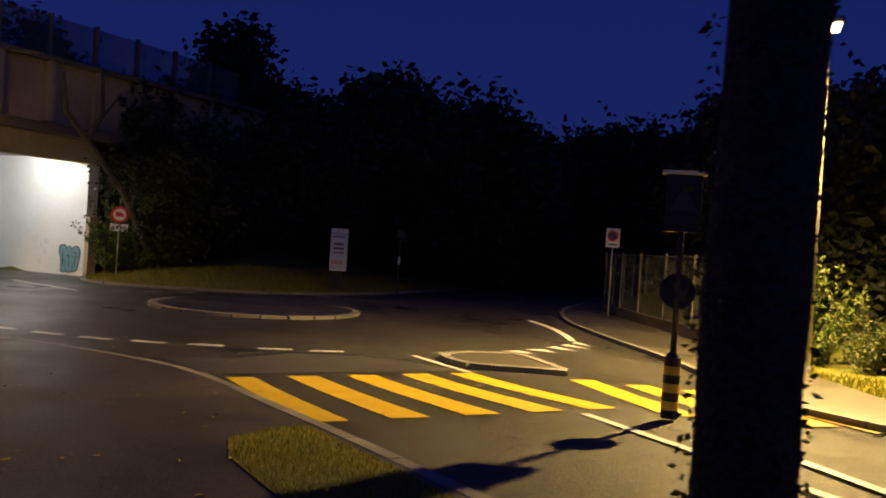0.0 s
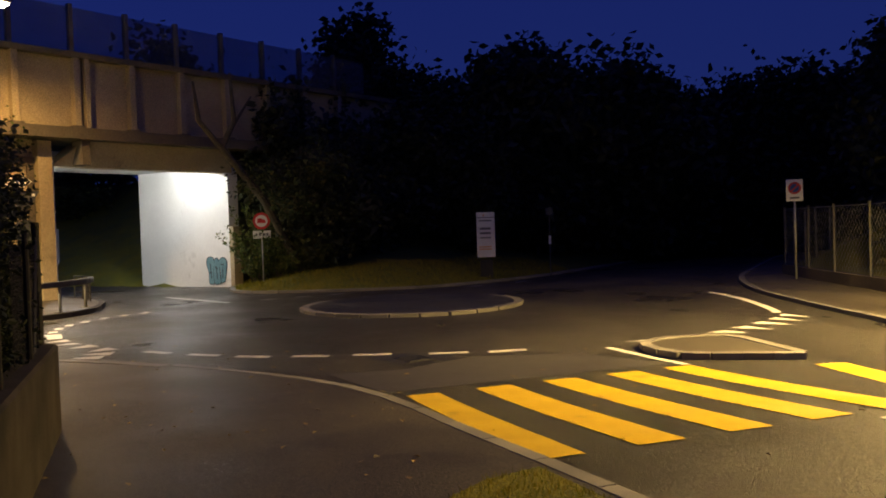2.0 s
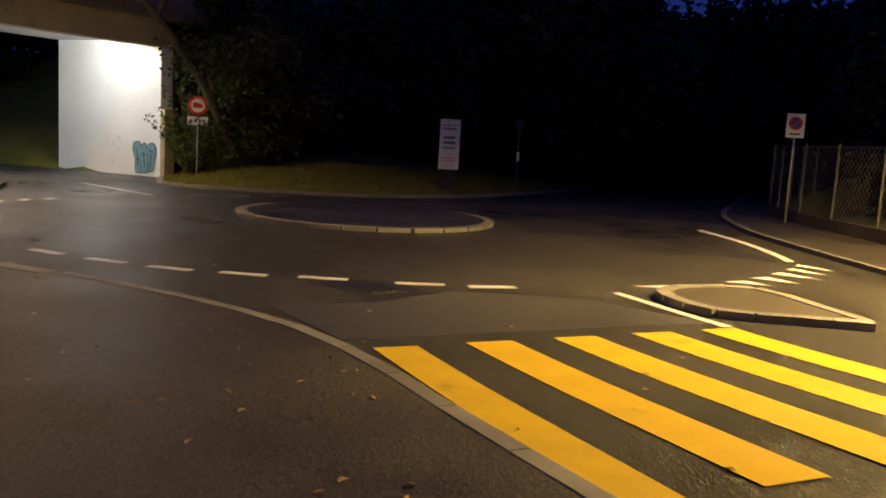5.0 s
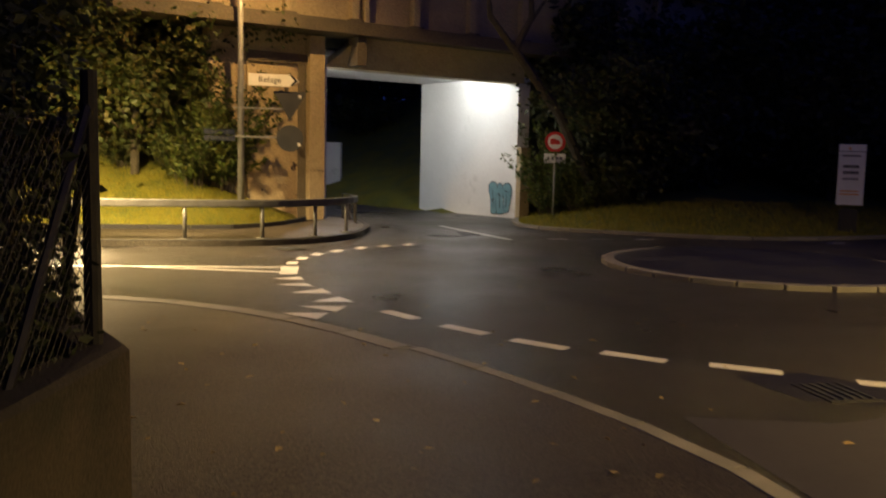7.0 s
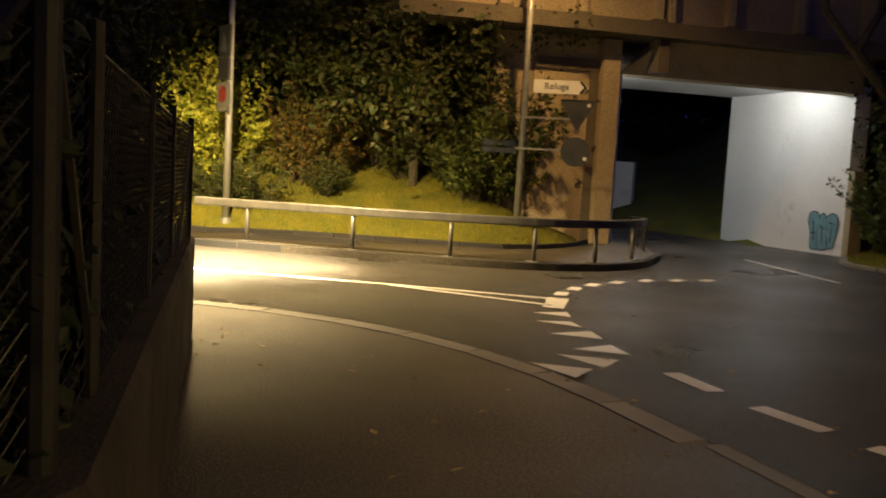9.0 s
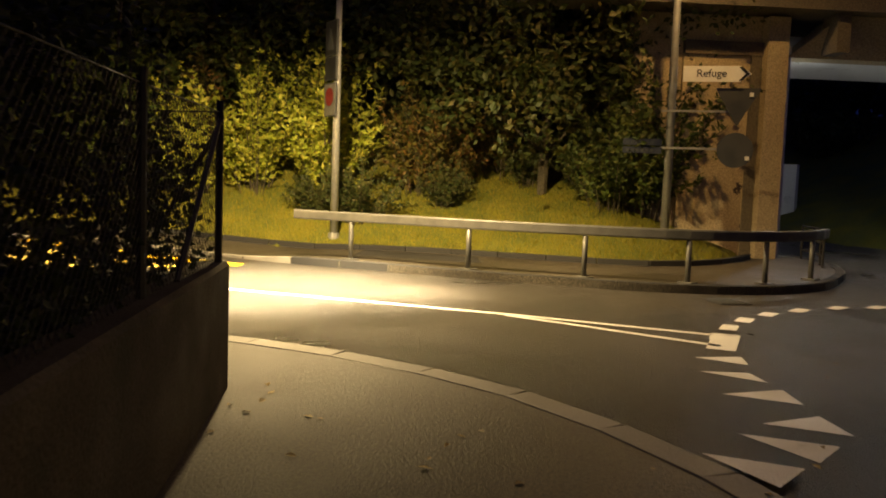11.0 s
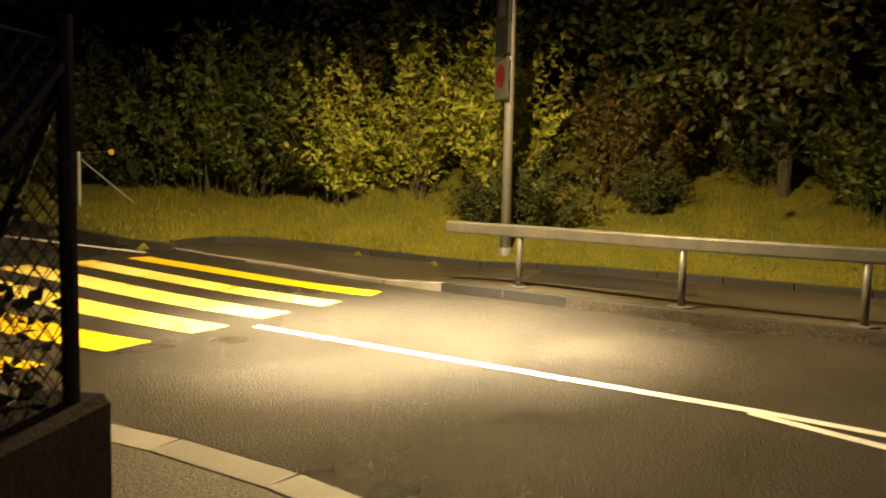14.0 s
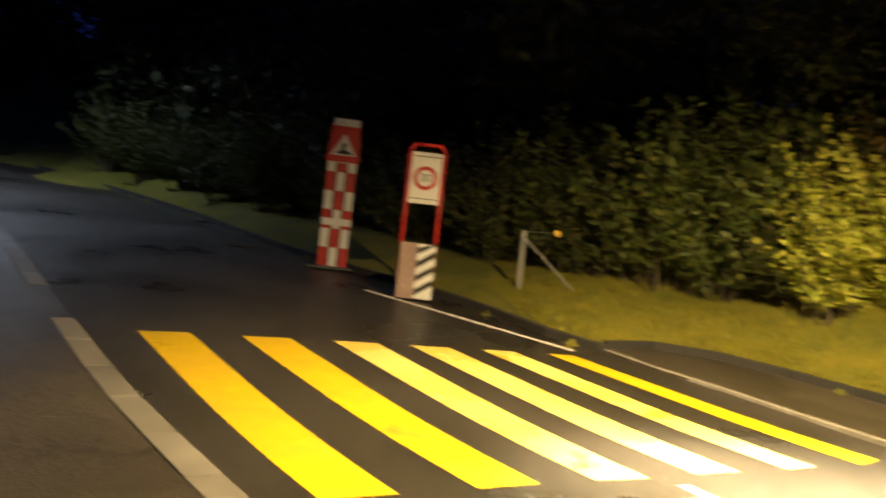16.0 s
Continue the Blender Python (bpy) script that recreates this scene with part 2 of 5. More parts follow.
L_RUSSET = leaf_material("turning_shrub_leaf", (0.06, 0.07, 0.012), (0.14, 0.115, 0.016), (0.22, 0.11, 0.03))
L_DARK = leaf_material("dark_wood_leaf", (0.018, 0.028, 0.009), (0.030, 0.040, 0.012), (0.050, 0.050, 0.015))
L_IVY = leaf_material("ivy_leaf", (0.018, 0.03, 0.012), (0.03, 0.045, 0.015), (0.05, 0.06, 0.02))
L_BLADE = leaf_material("grass_blade", (0.12, 0.14, 0.005), (0.22, 0.21, 0.008), (0.32, 0.25, 0.015))


def glass_panel():
    m, n, l, p = material("clear_barrier_sheet")
    p.inputs["Base Color"].default_value = (0.55, 0.6, 0.62, 1)
    p.inputs["Roughness"].default_value = 0.15
    t = n.new("ShaderNodeBsdfTransparent")
    t.inputs[0].default_value = (0.5, 0.53, 0.6, 1)
    mx = n.new("ShaderNodeMixShader")
    mx.inputs[0].default_value = 0.10
    l.new(t.outputs[0], mx.inputs[1])
    l.new(p.outputs[0], mx.inputs[2])
    l.new(mx.outputs[0], n["Material Output"].inputs[0])
    return m


M_PANE = glass_panel()


# ---- mesh helpers ----
def mesh_of(name, bm, mat, smooth=False):
    me = bpy.data.meshes.new(name)
    bm.normal_update()
    bm.to_mesh(me)
    bm.free()
    me.materials.append(mat)
    if smooth:
        me.shade_smooth()
    return me


def thing(name, label, category, group="", place=None, kind=""):
    ob = new(name)
    ob.matrix_world = place if place is not None else Matrix()
    return tagged(ob, label, category, group, kind)


def part(name, bm, mat, parent, label="", smooth=False):
    ob = new(name, mesh_of(name, bm, mat, smooth))
    ob.parent = parent
    if label:
        ob["label"] = label
    return ob


def solid(name, bm, mat, label, category, kind="", group="", smooth=False):
    return tagged(new(name, mesh_of(name, bm, mat, smooth)), label, category, group, kind)


def box(sx, sy, sz, m=None, bevel=0.0, bm=None):
    """A box that stands on its local origin."""
    bm = bm or bmesh.new()
    g = bmesh.ops.create_cube(bm, size=1, matrix=(m or Matrix()) @ Matrix.Translation((0, 0, sz / 2)) @ Matrix.Diagonal((sx, sy, sz, 1)))
    if bevel:
        edges = {e for v in g["verts"] for e in v.link_edges}
        bmesh.ops.bevel(bm, geom=list(edges), offset=bevel, segments=2, affect="EDGES", profile=0.6)
    return bm


def rod(a, b, r1, r2=None, sides=10, bm=None):
    """A tapered rod from a to b."""
    bm = bm or bmesh.new()
    a, b = Vector(a), Vector(b)
    d = b - a
    m = Matrix.Translation((a + b) / 2) @ d.to_track_quat("Z", "Y").to_matrix().to_4x4()
    bmesh.ops.create_cone(bm, cap_ends=True, segments=sides, radius1=r1, radius2=r1 if r2 is None else r2, depth=d.length, matrix=m)
    return bm


def plate(points, depth, m=None, bm=None):
    """A flat shape in local x, z with a thickness along y."""
    bm = bm or bmesh.new()
    m = m or Matrix()
    front = [bm.verts.new(m @ Vector((x, -depth / 2, z))) for x, z in points]
    back = [bm.verts.new(m @ Vector((x, depth / 2, z))) for x, z in points]
    bm.faces.new(front)
    bm.faces.new(back[::-1])
    k = len(points)
    for i in range(k):
        j = (i + 1) % k
        bm.faces.new((front[j], front[i], back[i], back[j]))
    bmesh.ops.recalc_face_normals(bm, faces=bm.faces[:])
    return bm


def disc(r, n=28, cx=0.0, cz=0.0):
    return [(cx + r * math.cos(2 * math.pi * i / n), cz + r * math.sin(2 * math.pi * i / n)) for i in range(n)]


def prism(points, z0, z1, bm=None):
    """An upright prism over a plan outline."""
    bm = bm or bmesh.new()
    low = [bm.verts.new((x, y, z0)) for x, y in points]
    top = [bm.verts.new((x, y, z1)) for x, y in points]
    bm.faces.new(low[::-1])
    bm.faces.new(top)
    k = len(points)
    for i in range(k):
        j = (i + 1) % k
        bm.faces.new((low[i], low[j], top[j], top[i]))
    bmesh.ops.recalc_face_normals(bm, faces=bm.faces[:])
    return bm


def raised(lift, x, y):
    return lift(x, y) if callable(lift) else lift


def sheet(points, lift, bm=None, side=0.0):
    """A paved surface that follows the grade. side: depth of its edge."""
    bm = bm or bmesh.new()
    f = bm.faces.new([bm.verts.new((x, y, 0)) for x, y in points])
    xs, ys = [p[0] for p in points], [p[1] for p in points]
    for k in range(9):
        c = -11.5 + 0.5 * k
        if min(xs) < c < max(xs):
            bmesh.ops.bisect_plane(bm, geom=bm.verts[:] + bm.edges[:] + bm.faces[:], plane_co=(c, 0, 0), plane_no=(1, 0, 0))
    for k in range(7):
        c = -8.5 + 0.5 * k
        if min(ys) < c < max(ys):
            bmesh.ops.bisect_plane(bm, geom=bm.verts[:] + bm.edges[:] + bm.faces[:], plane_co=(0, c, 0), plane_no=(0, 1, 0))
    bmesh.ops.triangulate(bm, faces=bm.faces[:])
    if side:
        edges = [e for e in bm.edges if e.is_boundary]
        g = bmesh.ops.extrude_edge_only(bm, edges=edges)
        low = {v for v in g["geom"] if isinstance(v, bmesh.types.BMVert)}
        for v in bm.verts:
            v.co.z = grade(v.co.x, v.co.y) + raised(lift, v.co.x, v.co.y) - (side if v in low else 0)
    else:
        for v in bm.verts:
            v.co.z = grade(v.co.x, v.co.y) + raised(lift, v.co.x, v.co.y)
    bmesh.ops.recalc_face_normals(bm, faces=bm.faces[:])
    for f in bm.faces:
        if abs(f.normal.z) > 0.5 and f.normal.z < 0:
            f.normal_flip()
    return bm


def smooth_line(points, step=0.5):
    """A rounded line through the points, in even steps."""
    out = []
    for i in range(len(points) - 1):
        p0, p1, p2, p3 = (Vector(points[max(min(k, len(points) - 1), 0)]) for k in (i - 1, i, i + 1, i + 2))
        n = max(1, round((p2 - p1).length / step))
        for k in range(n):
            t = k / n
            out.append(0.5 * (2 * p1 + (p2 - p0) * t + (2 * p0 - 5 * p1 + 4 * p2 - p3) * t * t + (3 * p1 - p0 - 3 * p2 + p3) * t ** 3))
    out.append(Vector(points[-1]))
    return [(p.x, p.y) for p in out]


def offset_line(line, d):
    """The line moved d to its left."""
    out = []
    for i in range(len(line)):
        a, b = Vector(line[max(i - 1, 0)]), Vector(line[min(i + 1, len(line) - 1)])
        t = (b - a).normalized()
        out.append((line[i][0] - t.y * d, line[i][1] + t.x * d))
    return out


def distance_to(line, x, y):
    best = 1e9
    for (ax, ay), (bx, by) in zip(line, line[1:]):
        dx, dy = bx - ax, by - ay
        t = max(0, min(1, ((x - ax) * dx + (y - ay) * dy) / (dx * dx + dy * dy + 1e-9)))
        best = min(best, math.hypot(x - ax - t * dx, y - ay - t * dy))
    return best


def inside(poly, x, y):
    hit = False
    for (ax, ay), (bx, by) in zip(poly, poly[1:] + poly[:1]):
        if (ay > y) != (by > y) and x < (bx - ax) * (y - ay) / (by - ay) + ax:
            hit = not hit
    return hit


# ---- plan ----
NEAR_KERB = smooth_line([(40, 6.9), (20, 6.9), (4, 6.9), (-4, 6.9), (-7.5, 6.8), (-9.4, 6.72), (-11.0, 6.38), (-12.6, 5.5), (-14.1, 4.38), (-15.6, 3.0), (-16.55, 1.6),
                         (-16.97, 0.45), (-17.15, -0.8), (-17.13, -1.8), (-16.95, -3.0), (-16.4, -4.9), (-15.75, -6.95), (-15.3, -8.3), (-14.5, -10.9), (-13.5, -14.3),
                         (-12.1, -18.8), (-9.5, -26), (-5, -36), (0, -45)], 0.5)
WALL_LINE = [(14 - 0.4 * i, 3.2 - 0.0047 * i) for i in range(59)] + [(-9.85 - 5.68 * i / 17, 2.92 - 3.8 * i / 17) for i in range(18)]
FENCE_B = [(-15.4, -0.92), (-14.75, -2.6), (-14.0, -4.9), (-12.6, -9.5), (-11.2, -14.5), (-9.5, -20)]
RAIL_KERB = smooth_line([(-21.5, -11.05), (-21.75, -10.2), (-22.4, -8.8), (-22.95, -6.9), (-23.25, -5.2), (-23.42, -3.2), (-23.75, -0.9), (-24.25, 0.65), (-25.15, 1.8), (-26.5, 2.5), (-28.0, 2.65), (-29.6, 2.6), (-32.0, 1.75), (-36, -1.7)], 0.5)
INNER_KERB = smooth_line([(-21.55, -11.1), (-22.3, -11.35), (-23.0, -11.3), (-23.8, -10.3), (-24.5, -9.0), (-25.3, -7.4), (-26.1, -4.9), (-26.6, -2.0), (-27.0, -0.7), (-28.3, 0.2), (-30.0, 0.55), (-31.6, 0.6)], 0.5)
FAR_KERB = smooth_line([(-34.6, 7.3), (-31.5, 7.15), (-29.9, 9.0), (-28.9, 11.4), (-28.5, 13.4), (-29.3, 16.0), (-30.9, 18.9), (-33.5, 22.3), (-40, 30), (-50, 42)], 0.5)
RIGHT_KERB = smooth_line([(40, 13.2), (20, 13.2), (0, 13.3), (-3.6, 13.35), (-5, 13.65), (-6.7, 14.25), (-9.1, 15.9), (-11.7, 17.25), (-14.5, 18.3), (-19.5, 20.5), (-24, 23.6), (-28, 27.5), (-36, 36), (-44, 46)], 0.5)
FENCE_LINE = [(-24.6, 26.2), (-21.9, 24.75), (-19.9, 23.85), (-17.6, 22.85), (-15.2, 21.7), (-12.4, 20.3)]
UPHILL_KERB = smooth_line([(-21.5, -10.95), (-21.0, -11.9), (-20.2, -14.5), (-17.9, -19), (-15.1, -27), (-10.4, -37), (-7, -44)], 0.7)
CENTRE, ISLAND_R = (-22.1, 10.9), 3.1
LEVEL = [(45, 3.2)] + WALL_LINE + FENCE_B[1:] + [(-6, -28), (2, -45), (-7, -45)] + UPHILL_KERB[::-1] + INNER_KERB + [(-31.6, 1.1), (-36.2, -2.4), (-75, -36), (-70, -24),
         (-39.3, 3.6), (-35.4, 7.3)] + FAR_KERB + [(-44, 46)] + [(-36, 38.2), (-27, 28.5)] + FENCE_LINE + [(-11, 19.8), (-9.2, 18.9), (-5.5, 16.2), (-2, 15.6), (45, 15.4)]
BANK_LINE = LEVEL + LEVEL[:1]


def bank(x, y):
    """Height of the natural ground outside the paved level."""
    g = grade(x, y)
    if inside(LEVEL, x, y):
        return g - (0.35 if distance_to(BANK_LINE, x, y) < 0.65 else 0.10)
    d = distance_to(BANK_LINE, x, y)
    if y < 3.3 and x > -16 + (-y) * 0.3:
        return g - 0.1 + (0.8 if d > 0.7 else 0)
    if y > 14 and x > -25:
        return g + 0.04 + 0.04 * min(d, 20)
    if x < -28 and y > 6:
        return g - 0.02 + 0.21 * min(d, 5) + 0.30 * max(0, min(d - 5, 14))
    rise = 0.42 - 0.22 * max(0.0, min(1.0, (-y - 11.0) / 2.0))
    return g + 0.10 + rise * min(d, 3.5) + 0.5 * max(0, min(d - 3.5, 9))


def terrain():
    def axis(marks):
        out = []
        for a, b, s in marks:
            n = max(1, round((b - a) / s))
            out += [a + (b - a) * i / n for i in range(n)]
        return out + [marks[-1][1]]
    xs = axis([(-900, -120, 130), (-120, -50, 7), (-50, -34, 1.5), (-34, -8, 0.6), (-8, 12, 1.0), (12, 50, 6), (50, 900, 140)])
    ys = axis([(-900, -100, 130), (-100, -30, 7), (-30, -16, 1.2), (-16, 30, 0.65), (30, 60, 3), (60, 120, 8), (120, 900, 130)])
    verts = [(x, y, bank(x, y)) for y in ys for x in xs]
    w = len(xs)
    faces = [(j * w + i, j * w + i + 1, (j + 1) * w + i + 1, (j + 1) * w + i) for j in range(len(ys) - 1) for i in range(w - 1)]
    me = bpy.data.meshes.new("ground")
    me.from_pydata(verts, [], faces)
    me.materials.append(M_GRASS)
    me.shade_smooth()
    return tagged(new("ground", me), "rough grass and soil banks round the junction", "ground", kind="structure")


terrain()


# ---- carriageway and pavements ----
solid("road", sheet([(45, 3.0), (45, 15)] + [(-36, 48), (-52, 48), (-33, 20), (-30, 8)] + [(-36, 8), (-42, 3.5), (-72, -22), (-77, -38), (-34, -1.5), (-25.5, -4), (-23.2, -11), (-21.2, -13), (-18.3, -19),
      (-15.5, -27), (-10.8, -37), (-6, -46), (3, -46), (-6, -28), (-11, -14), (-14.5, -3), (-13, 2), (-9, 3)], 0.0), M_ROAD,
      "wet dark asphalt carriageway of a small roundabout", "road", "structure")
def dropped(x, y):
    """Footway height over the road: kerb high, and low at the crossing."""
    t = max(0.0, min(1.0, (y + 7.6) / 1.4))
    return 0.03 + 0.10 * t


WALK_NEAR = NEAR_KERB + [(3, -45), (-6, -28)] + FENCE_B[::-1][:-1] + WALL_LINE[::-1] + [(40, 3.2)]
solid("pavement_near", sheet(WALK_NEAR, 0.025, side=0.1), M_WALK, "damp asphalt footway with scattered leaves beside the wall", "pavement", "structure")
solid("pavement_rail", sheet(RAIL_KERB + INNER_KERB[::-1], dropped, side=0.2), M_WALK, "damp asphalt footway behind the guard rail", "pavement", "structure")
solid("pavement_right", sheet([(40, 13.2)] + RIGHT_KERB[1:-1] + [(-36, 38.2), (-27, 28.5)] + FENCE_LINE + [(-11, 19.8), (-9.2, 18.9), (-5.5, 16.2), (-2, 15.6), (40, 15.4)], 0.07, side=0.15), M_WALK,
      "damp asphalt footway beside the mesh fence", "pavement", "structure")
VERGE = [(-5.7, 6.72), (-5.55, 6.2), (-5.2, 5.75), (-4.4, 5.55), (0, 5.5), (40, 5.5), (40, 6.72)]
solid("verge", sheet(VERGE, 0.035, side=0.1), M_GRASS, "narrow leaf-strewn grass verge along the kerb", "verge", "structure")


def kerb(name, line, width, lift, mat, label, long=1.0, deep=0.25, keep=None):
    """A row of kerb stones along a line, each stone its own object."""
    top = tagged(new(name), label, "kerb", kind="structure")
    bm = box(1, width, deep, Matrix.Translation((0, 0, -deep)), 0.012)
    me = mesh_of("kerb_stone", bm, mat)
    run, points = 0.0, [Vector((x, y, grade(x, y) + raised(lift, x, y))) for x, y in line]
    marks, at = [points[0]], 0.0
    for a, b in zip(points, points[1:]):
        seg = (b - a).length
        while at + seg - run >= long:
            t = (run + long - at) / seg
            marks.append(a.lerp(b, t))
            run += long
        at += seg
    for a, b in zip(marks, marks[1:]):
        mid = (a + b) / 2
        if keep and not keep(mid):
            continue
        d = b - a
        ob = new("kerb_stone", me)
        ob.parent = top
        ob.matrix_world = Matrix.Translation(mid) @ pose(0, 0, random.uniform(-0.002, 0.002), 0, -math.degrees(math.atan2(d.z, math.hypot(d.x, d.y))), math.degrees(math.atan2(d.y, d.x))) @ Matrix.Diagonal((d.length - 0.012, 1, 1, 1))
    return top


near_inner = offset_line(NEAR_KERB, 0.11)
kerb("kerb_near", NEAR_KERB, 0.16, 0.032, M_KERB, "narrow flush granite kerb stones along the footway", keep=lambda p: -14.4 < p.x < 12 and p.y > 4)
kerb("kerb_corner", near_inner, 0.26, 0.035, M_KERB, "broad flush granite kerb stones round the corner", keep=lambda p: p.x <= -14.4 and p.y > -12 or p.y <= -12 and p.y > -36)
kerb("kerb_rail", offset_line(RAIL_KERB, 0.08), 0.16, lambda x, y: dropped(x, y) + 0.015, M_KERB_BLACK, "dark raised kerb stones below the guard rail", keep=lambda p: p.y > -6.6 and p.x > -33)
kerb("kerb_flush", offset_line(RAIL_KERB, 0.06), 0.12, lambda x, y: dropped(x, y) + 0.006, M_KERB, "pale dropped kerb stones at the crossing", keep=lambda p: p.y <= -6.6)
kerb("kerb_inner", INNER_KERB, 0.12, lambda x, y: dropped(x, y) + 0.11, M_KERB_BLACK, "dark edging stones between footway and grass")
kerb("kerb_far", FAR_KERB, 0.2, 0.09, M_KERB, "pale kerb stones along the far verge", keep=lambda p: p.y < 36)
kerb("kerb_right", offset_line(RIGHT_KERB, -0.08), 0.18, 0.10, M_KERB_DARK, "kerb stones along the footway by the fence", keep=lambda p: p.x < 10 and p.y < 40)
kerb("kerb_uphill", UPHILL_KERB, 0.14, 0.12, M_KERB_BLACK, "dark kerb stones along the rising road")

# central island
ring = [(CENTRE[0] + ISLAND_R * math.cos(a), CENTRE[1] + ISLAND_R * math.sin(a)) for a in [2 * math.pi * i / 64 for i in range(65)]]
bm = bmesh.new()
cent = bm.verts.new((*CENTRE, 0.22))
rows = []
for r, z in ((0.5, 0.2), (0.8, 0.16), (0.93, 0.085)):
    rows.append([bm.verts.new((CENTRE[0] + r * ISLAND_R * math.cos(2 * math.pi * i / 64), CENTRE[1] + r * ISLAND_R * math.sin(2 * math.pi * i / 64), z)) for i in range(64)])
for i in range(64):
    bm.faces.new((cent, rows[0][i], rows[0][(i + 1) % 64]))
    for a, b in zip(rows, rows[1:]):
        bm.faces.new((a[i], b[i], b[(i + 1) % 64], a[(i + 1) % 64]))
solid("roundabout_island", bm, M_PATCH, "low domed dark asphalt centre of the roundabout", "traffic island", "structure", smooth=True)
kerb("kerb_island", [(CENTRE[0] + (x - CENTRE[0]) * 0.955, CENTRE[1] + (y - CENTRE[1]) * 0.955) for x, y in ring], 0.3, 0.09, M_KERB, "pale ring of kerb stones round the island", long=0.714)

# splitter island
SPLIT = smooth_line([(-9.6, 13.05), (-10.2, 12.2), (-10.55, 11.65), (-11.2, 11.55), (-11.9, 11.75), (-12.2, 12.3), (-12.1, 13.2), (-11.7, 13.5), (-10.6, 13.3), (-9.6, 13.05)], 0.3)
solid("splitter_island", sheet(SPLIT[:-1], 0.09, side=0.15), M_WALK, "small asphalt splitter island", "traffic island", "structure")
kerb("kerb_splitter", SPLIT, 0.2, 0.105, M_KERB, "pale kerb stones round the splitter island", long=0.45)

# ---- road markings ----


def marking(name, points, mat, label, category="road marking", group="", lift=0.006):
    return solid(name, sheet(points, lift), mat, label, category, "structure", group)


def stripe(a, b, width, mat, label, name="road_line", lift=0.006):
    a, b = Vector(a), Vector(b)
    s = Vector((-(b - a).y, (b - a).x)).normalized() * width / 2
    marking(name, [tuple(a + s), tuple(a - s), tuple(b - s), tuple(b + s)], mat, label, lift=lift)


for i, (y0, y1) in enumerate(((6.92, 7.36), (7.88, 8.4), (8.88, 9.4), (9.88, 10.4), (10.83, 11.32))):
    marking("crossing_stripe", [(-9.92 - 0.03 * i, y0), (-6.02 - 0.03 * i, y0 - 0.02), (-6.02 - 0.03 * i, y1 - 0.04), (-9.92 - 0.03 * i, y1)], M_YELLOW, "worn yellow zebra crossing stripe on wet asphalt", group="crossing stripes by the verge")
for x0, x1, y0, y1 in ((-9.1, -5.4, 12.72, 11.5), (-8.35, -4.75, 13.3, 12.1), (-7.6, -4.3, 13.85, 12.75), (-6.8, -3.7, 14.05, 13.2)):
    marking("crossing_stripe", [(x0, y0), (x1, y1), (x1 + 0.12, y1 + 0.45), (x0 + 0.12, y0 + 0.45)], M_YELLOW, "worn yellow zebra crossing stripe on wet asphalt", group="crossing stripes by the verge")
for i, ((ax, ay), (bx, by), (cx, cy), (dx, dy)) in enumerate((
        ((-15.31, -10.29), (-15.88, -10.38), (-17.24, -5.59), (-16.69, -5.46)), ((-16.46, -10.39), (-17.04, -10.45), (-18.37, -5.88), (-17.84, -5.74)),
        ((-17.56, -10.48), (-18.13, -10.51), (-19.39, -6.07), (-18.87, -5.98)), ((-18.56, -10.51), (-19.08, -10.55), (-20.4, -6.32), (-19.89, -6.19)),
        ((-19.52, -10.56), (-19.98, -10.58), (-21.36, -6.52), (-20.95, -6.41)), ((-20.48, -10.58), (-20.86, -10.6), (-22.33, -6.8), (-21.95, -6.62)))):
    # three stripes near lamp C carry its glare in their colour
    glared = i in (2, 3, 4)
    marking("crossing_stripe", [(ax, ay), (bx, by), (cx, cy), (dx, dy)], M_YELLOW_GLARE if glared else M_YELLOW,
            "glossy yellow zebra crossing stripe, lamp glare put into its paler colour" if glared else "worn yellow zebra crossing stripe on wet asphalt", group="crossing stripes by the guard rail")
# give-way teeth and dashed ring lines
for a, b, c in (((-16.0, 2.56), (-16.06, 3.15), (-15.63, 3.06)), ((-16.7, 2.67), (-16.79, 3.3), (-16.34, 3.21)), ((-17.06, 2.77), (-17.53, 3.11), (-17.11, 3.37)),
                ((-17.79, 2.36), (-18.25, 2.77), (-17.82, 2.98)), ((-18.55, 2.02), (-18.76, 2.43), (-18.45, 2.63)), ((-19.17, 1.84), (-19.49, 2.24), (-19.12, 2.37))):
    marking("give_way_tooth", [a, b, c], M_WHITE, "white give-way triangle painted on asphalt", group="give-way teeth", lift=0.041 if a[0] > -16.2 else 0.006)
for a in ((-16.42, 3.74), (-15.52, 4.5), (-14.77, 5.27), (-14.22, 6.16), (-13.76, 7.15), (-13.17, 8.35), (-12.82, 9.3)):
    ang = math.atan2(a[1] - CENTRE[1], a[0] - CENTRE[0])
    tx, ty = -math.sin(ang), math.cos(ang)
    nx, ny = math.cos(ang), math.sin(ang)
    marking("ring_dash", [a, (a[0] + tx * 0.68, a[1] + ty * 0.68), (a[0] + tx * 0.68 - nx * 0.2, a[1] + ty * 0.68 - ny * 0.2), (a[0] - nx * 0.2, a[1] - ny * 0.2)], M_WHITE, "short white dash round the roundabout", group="ring dashes")
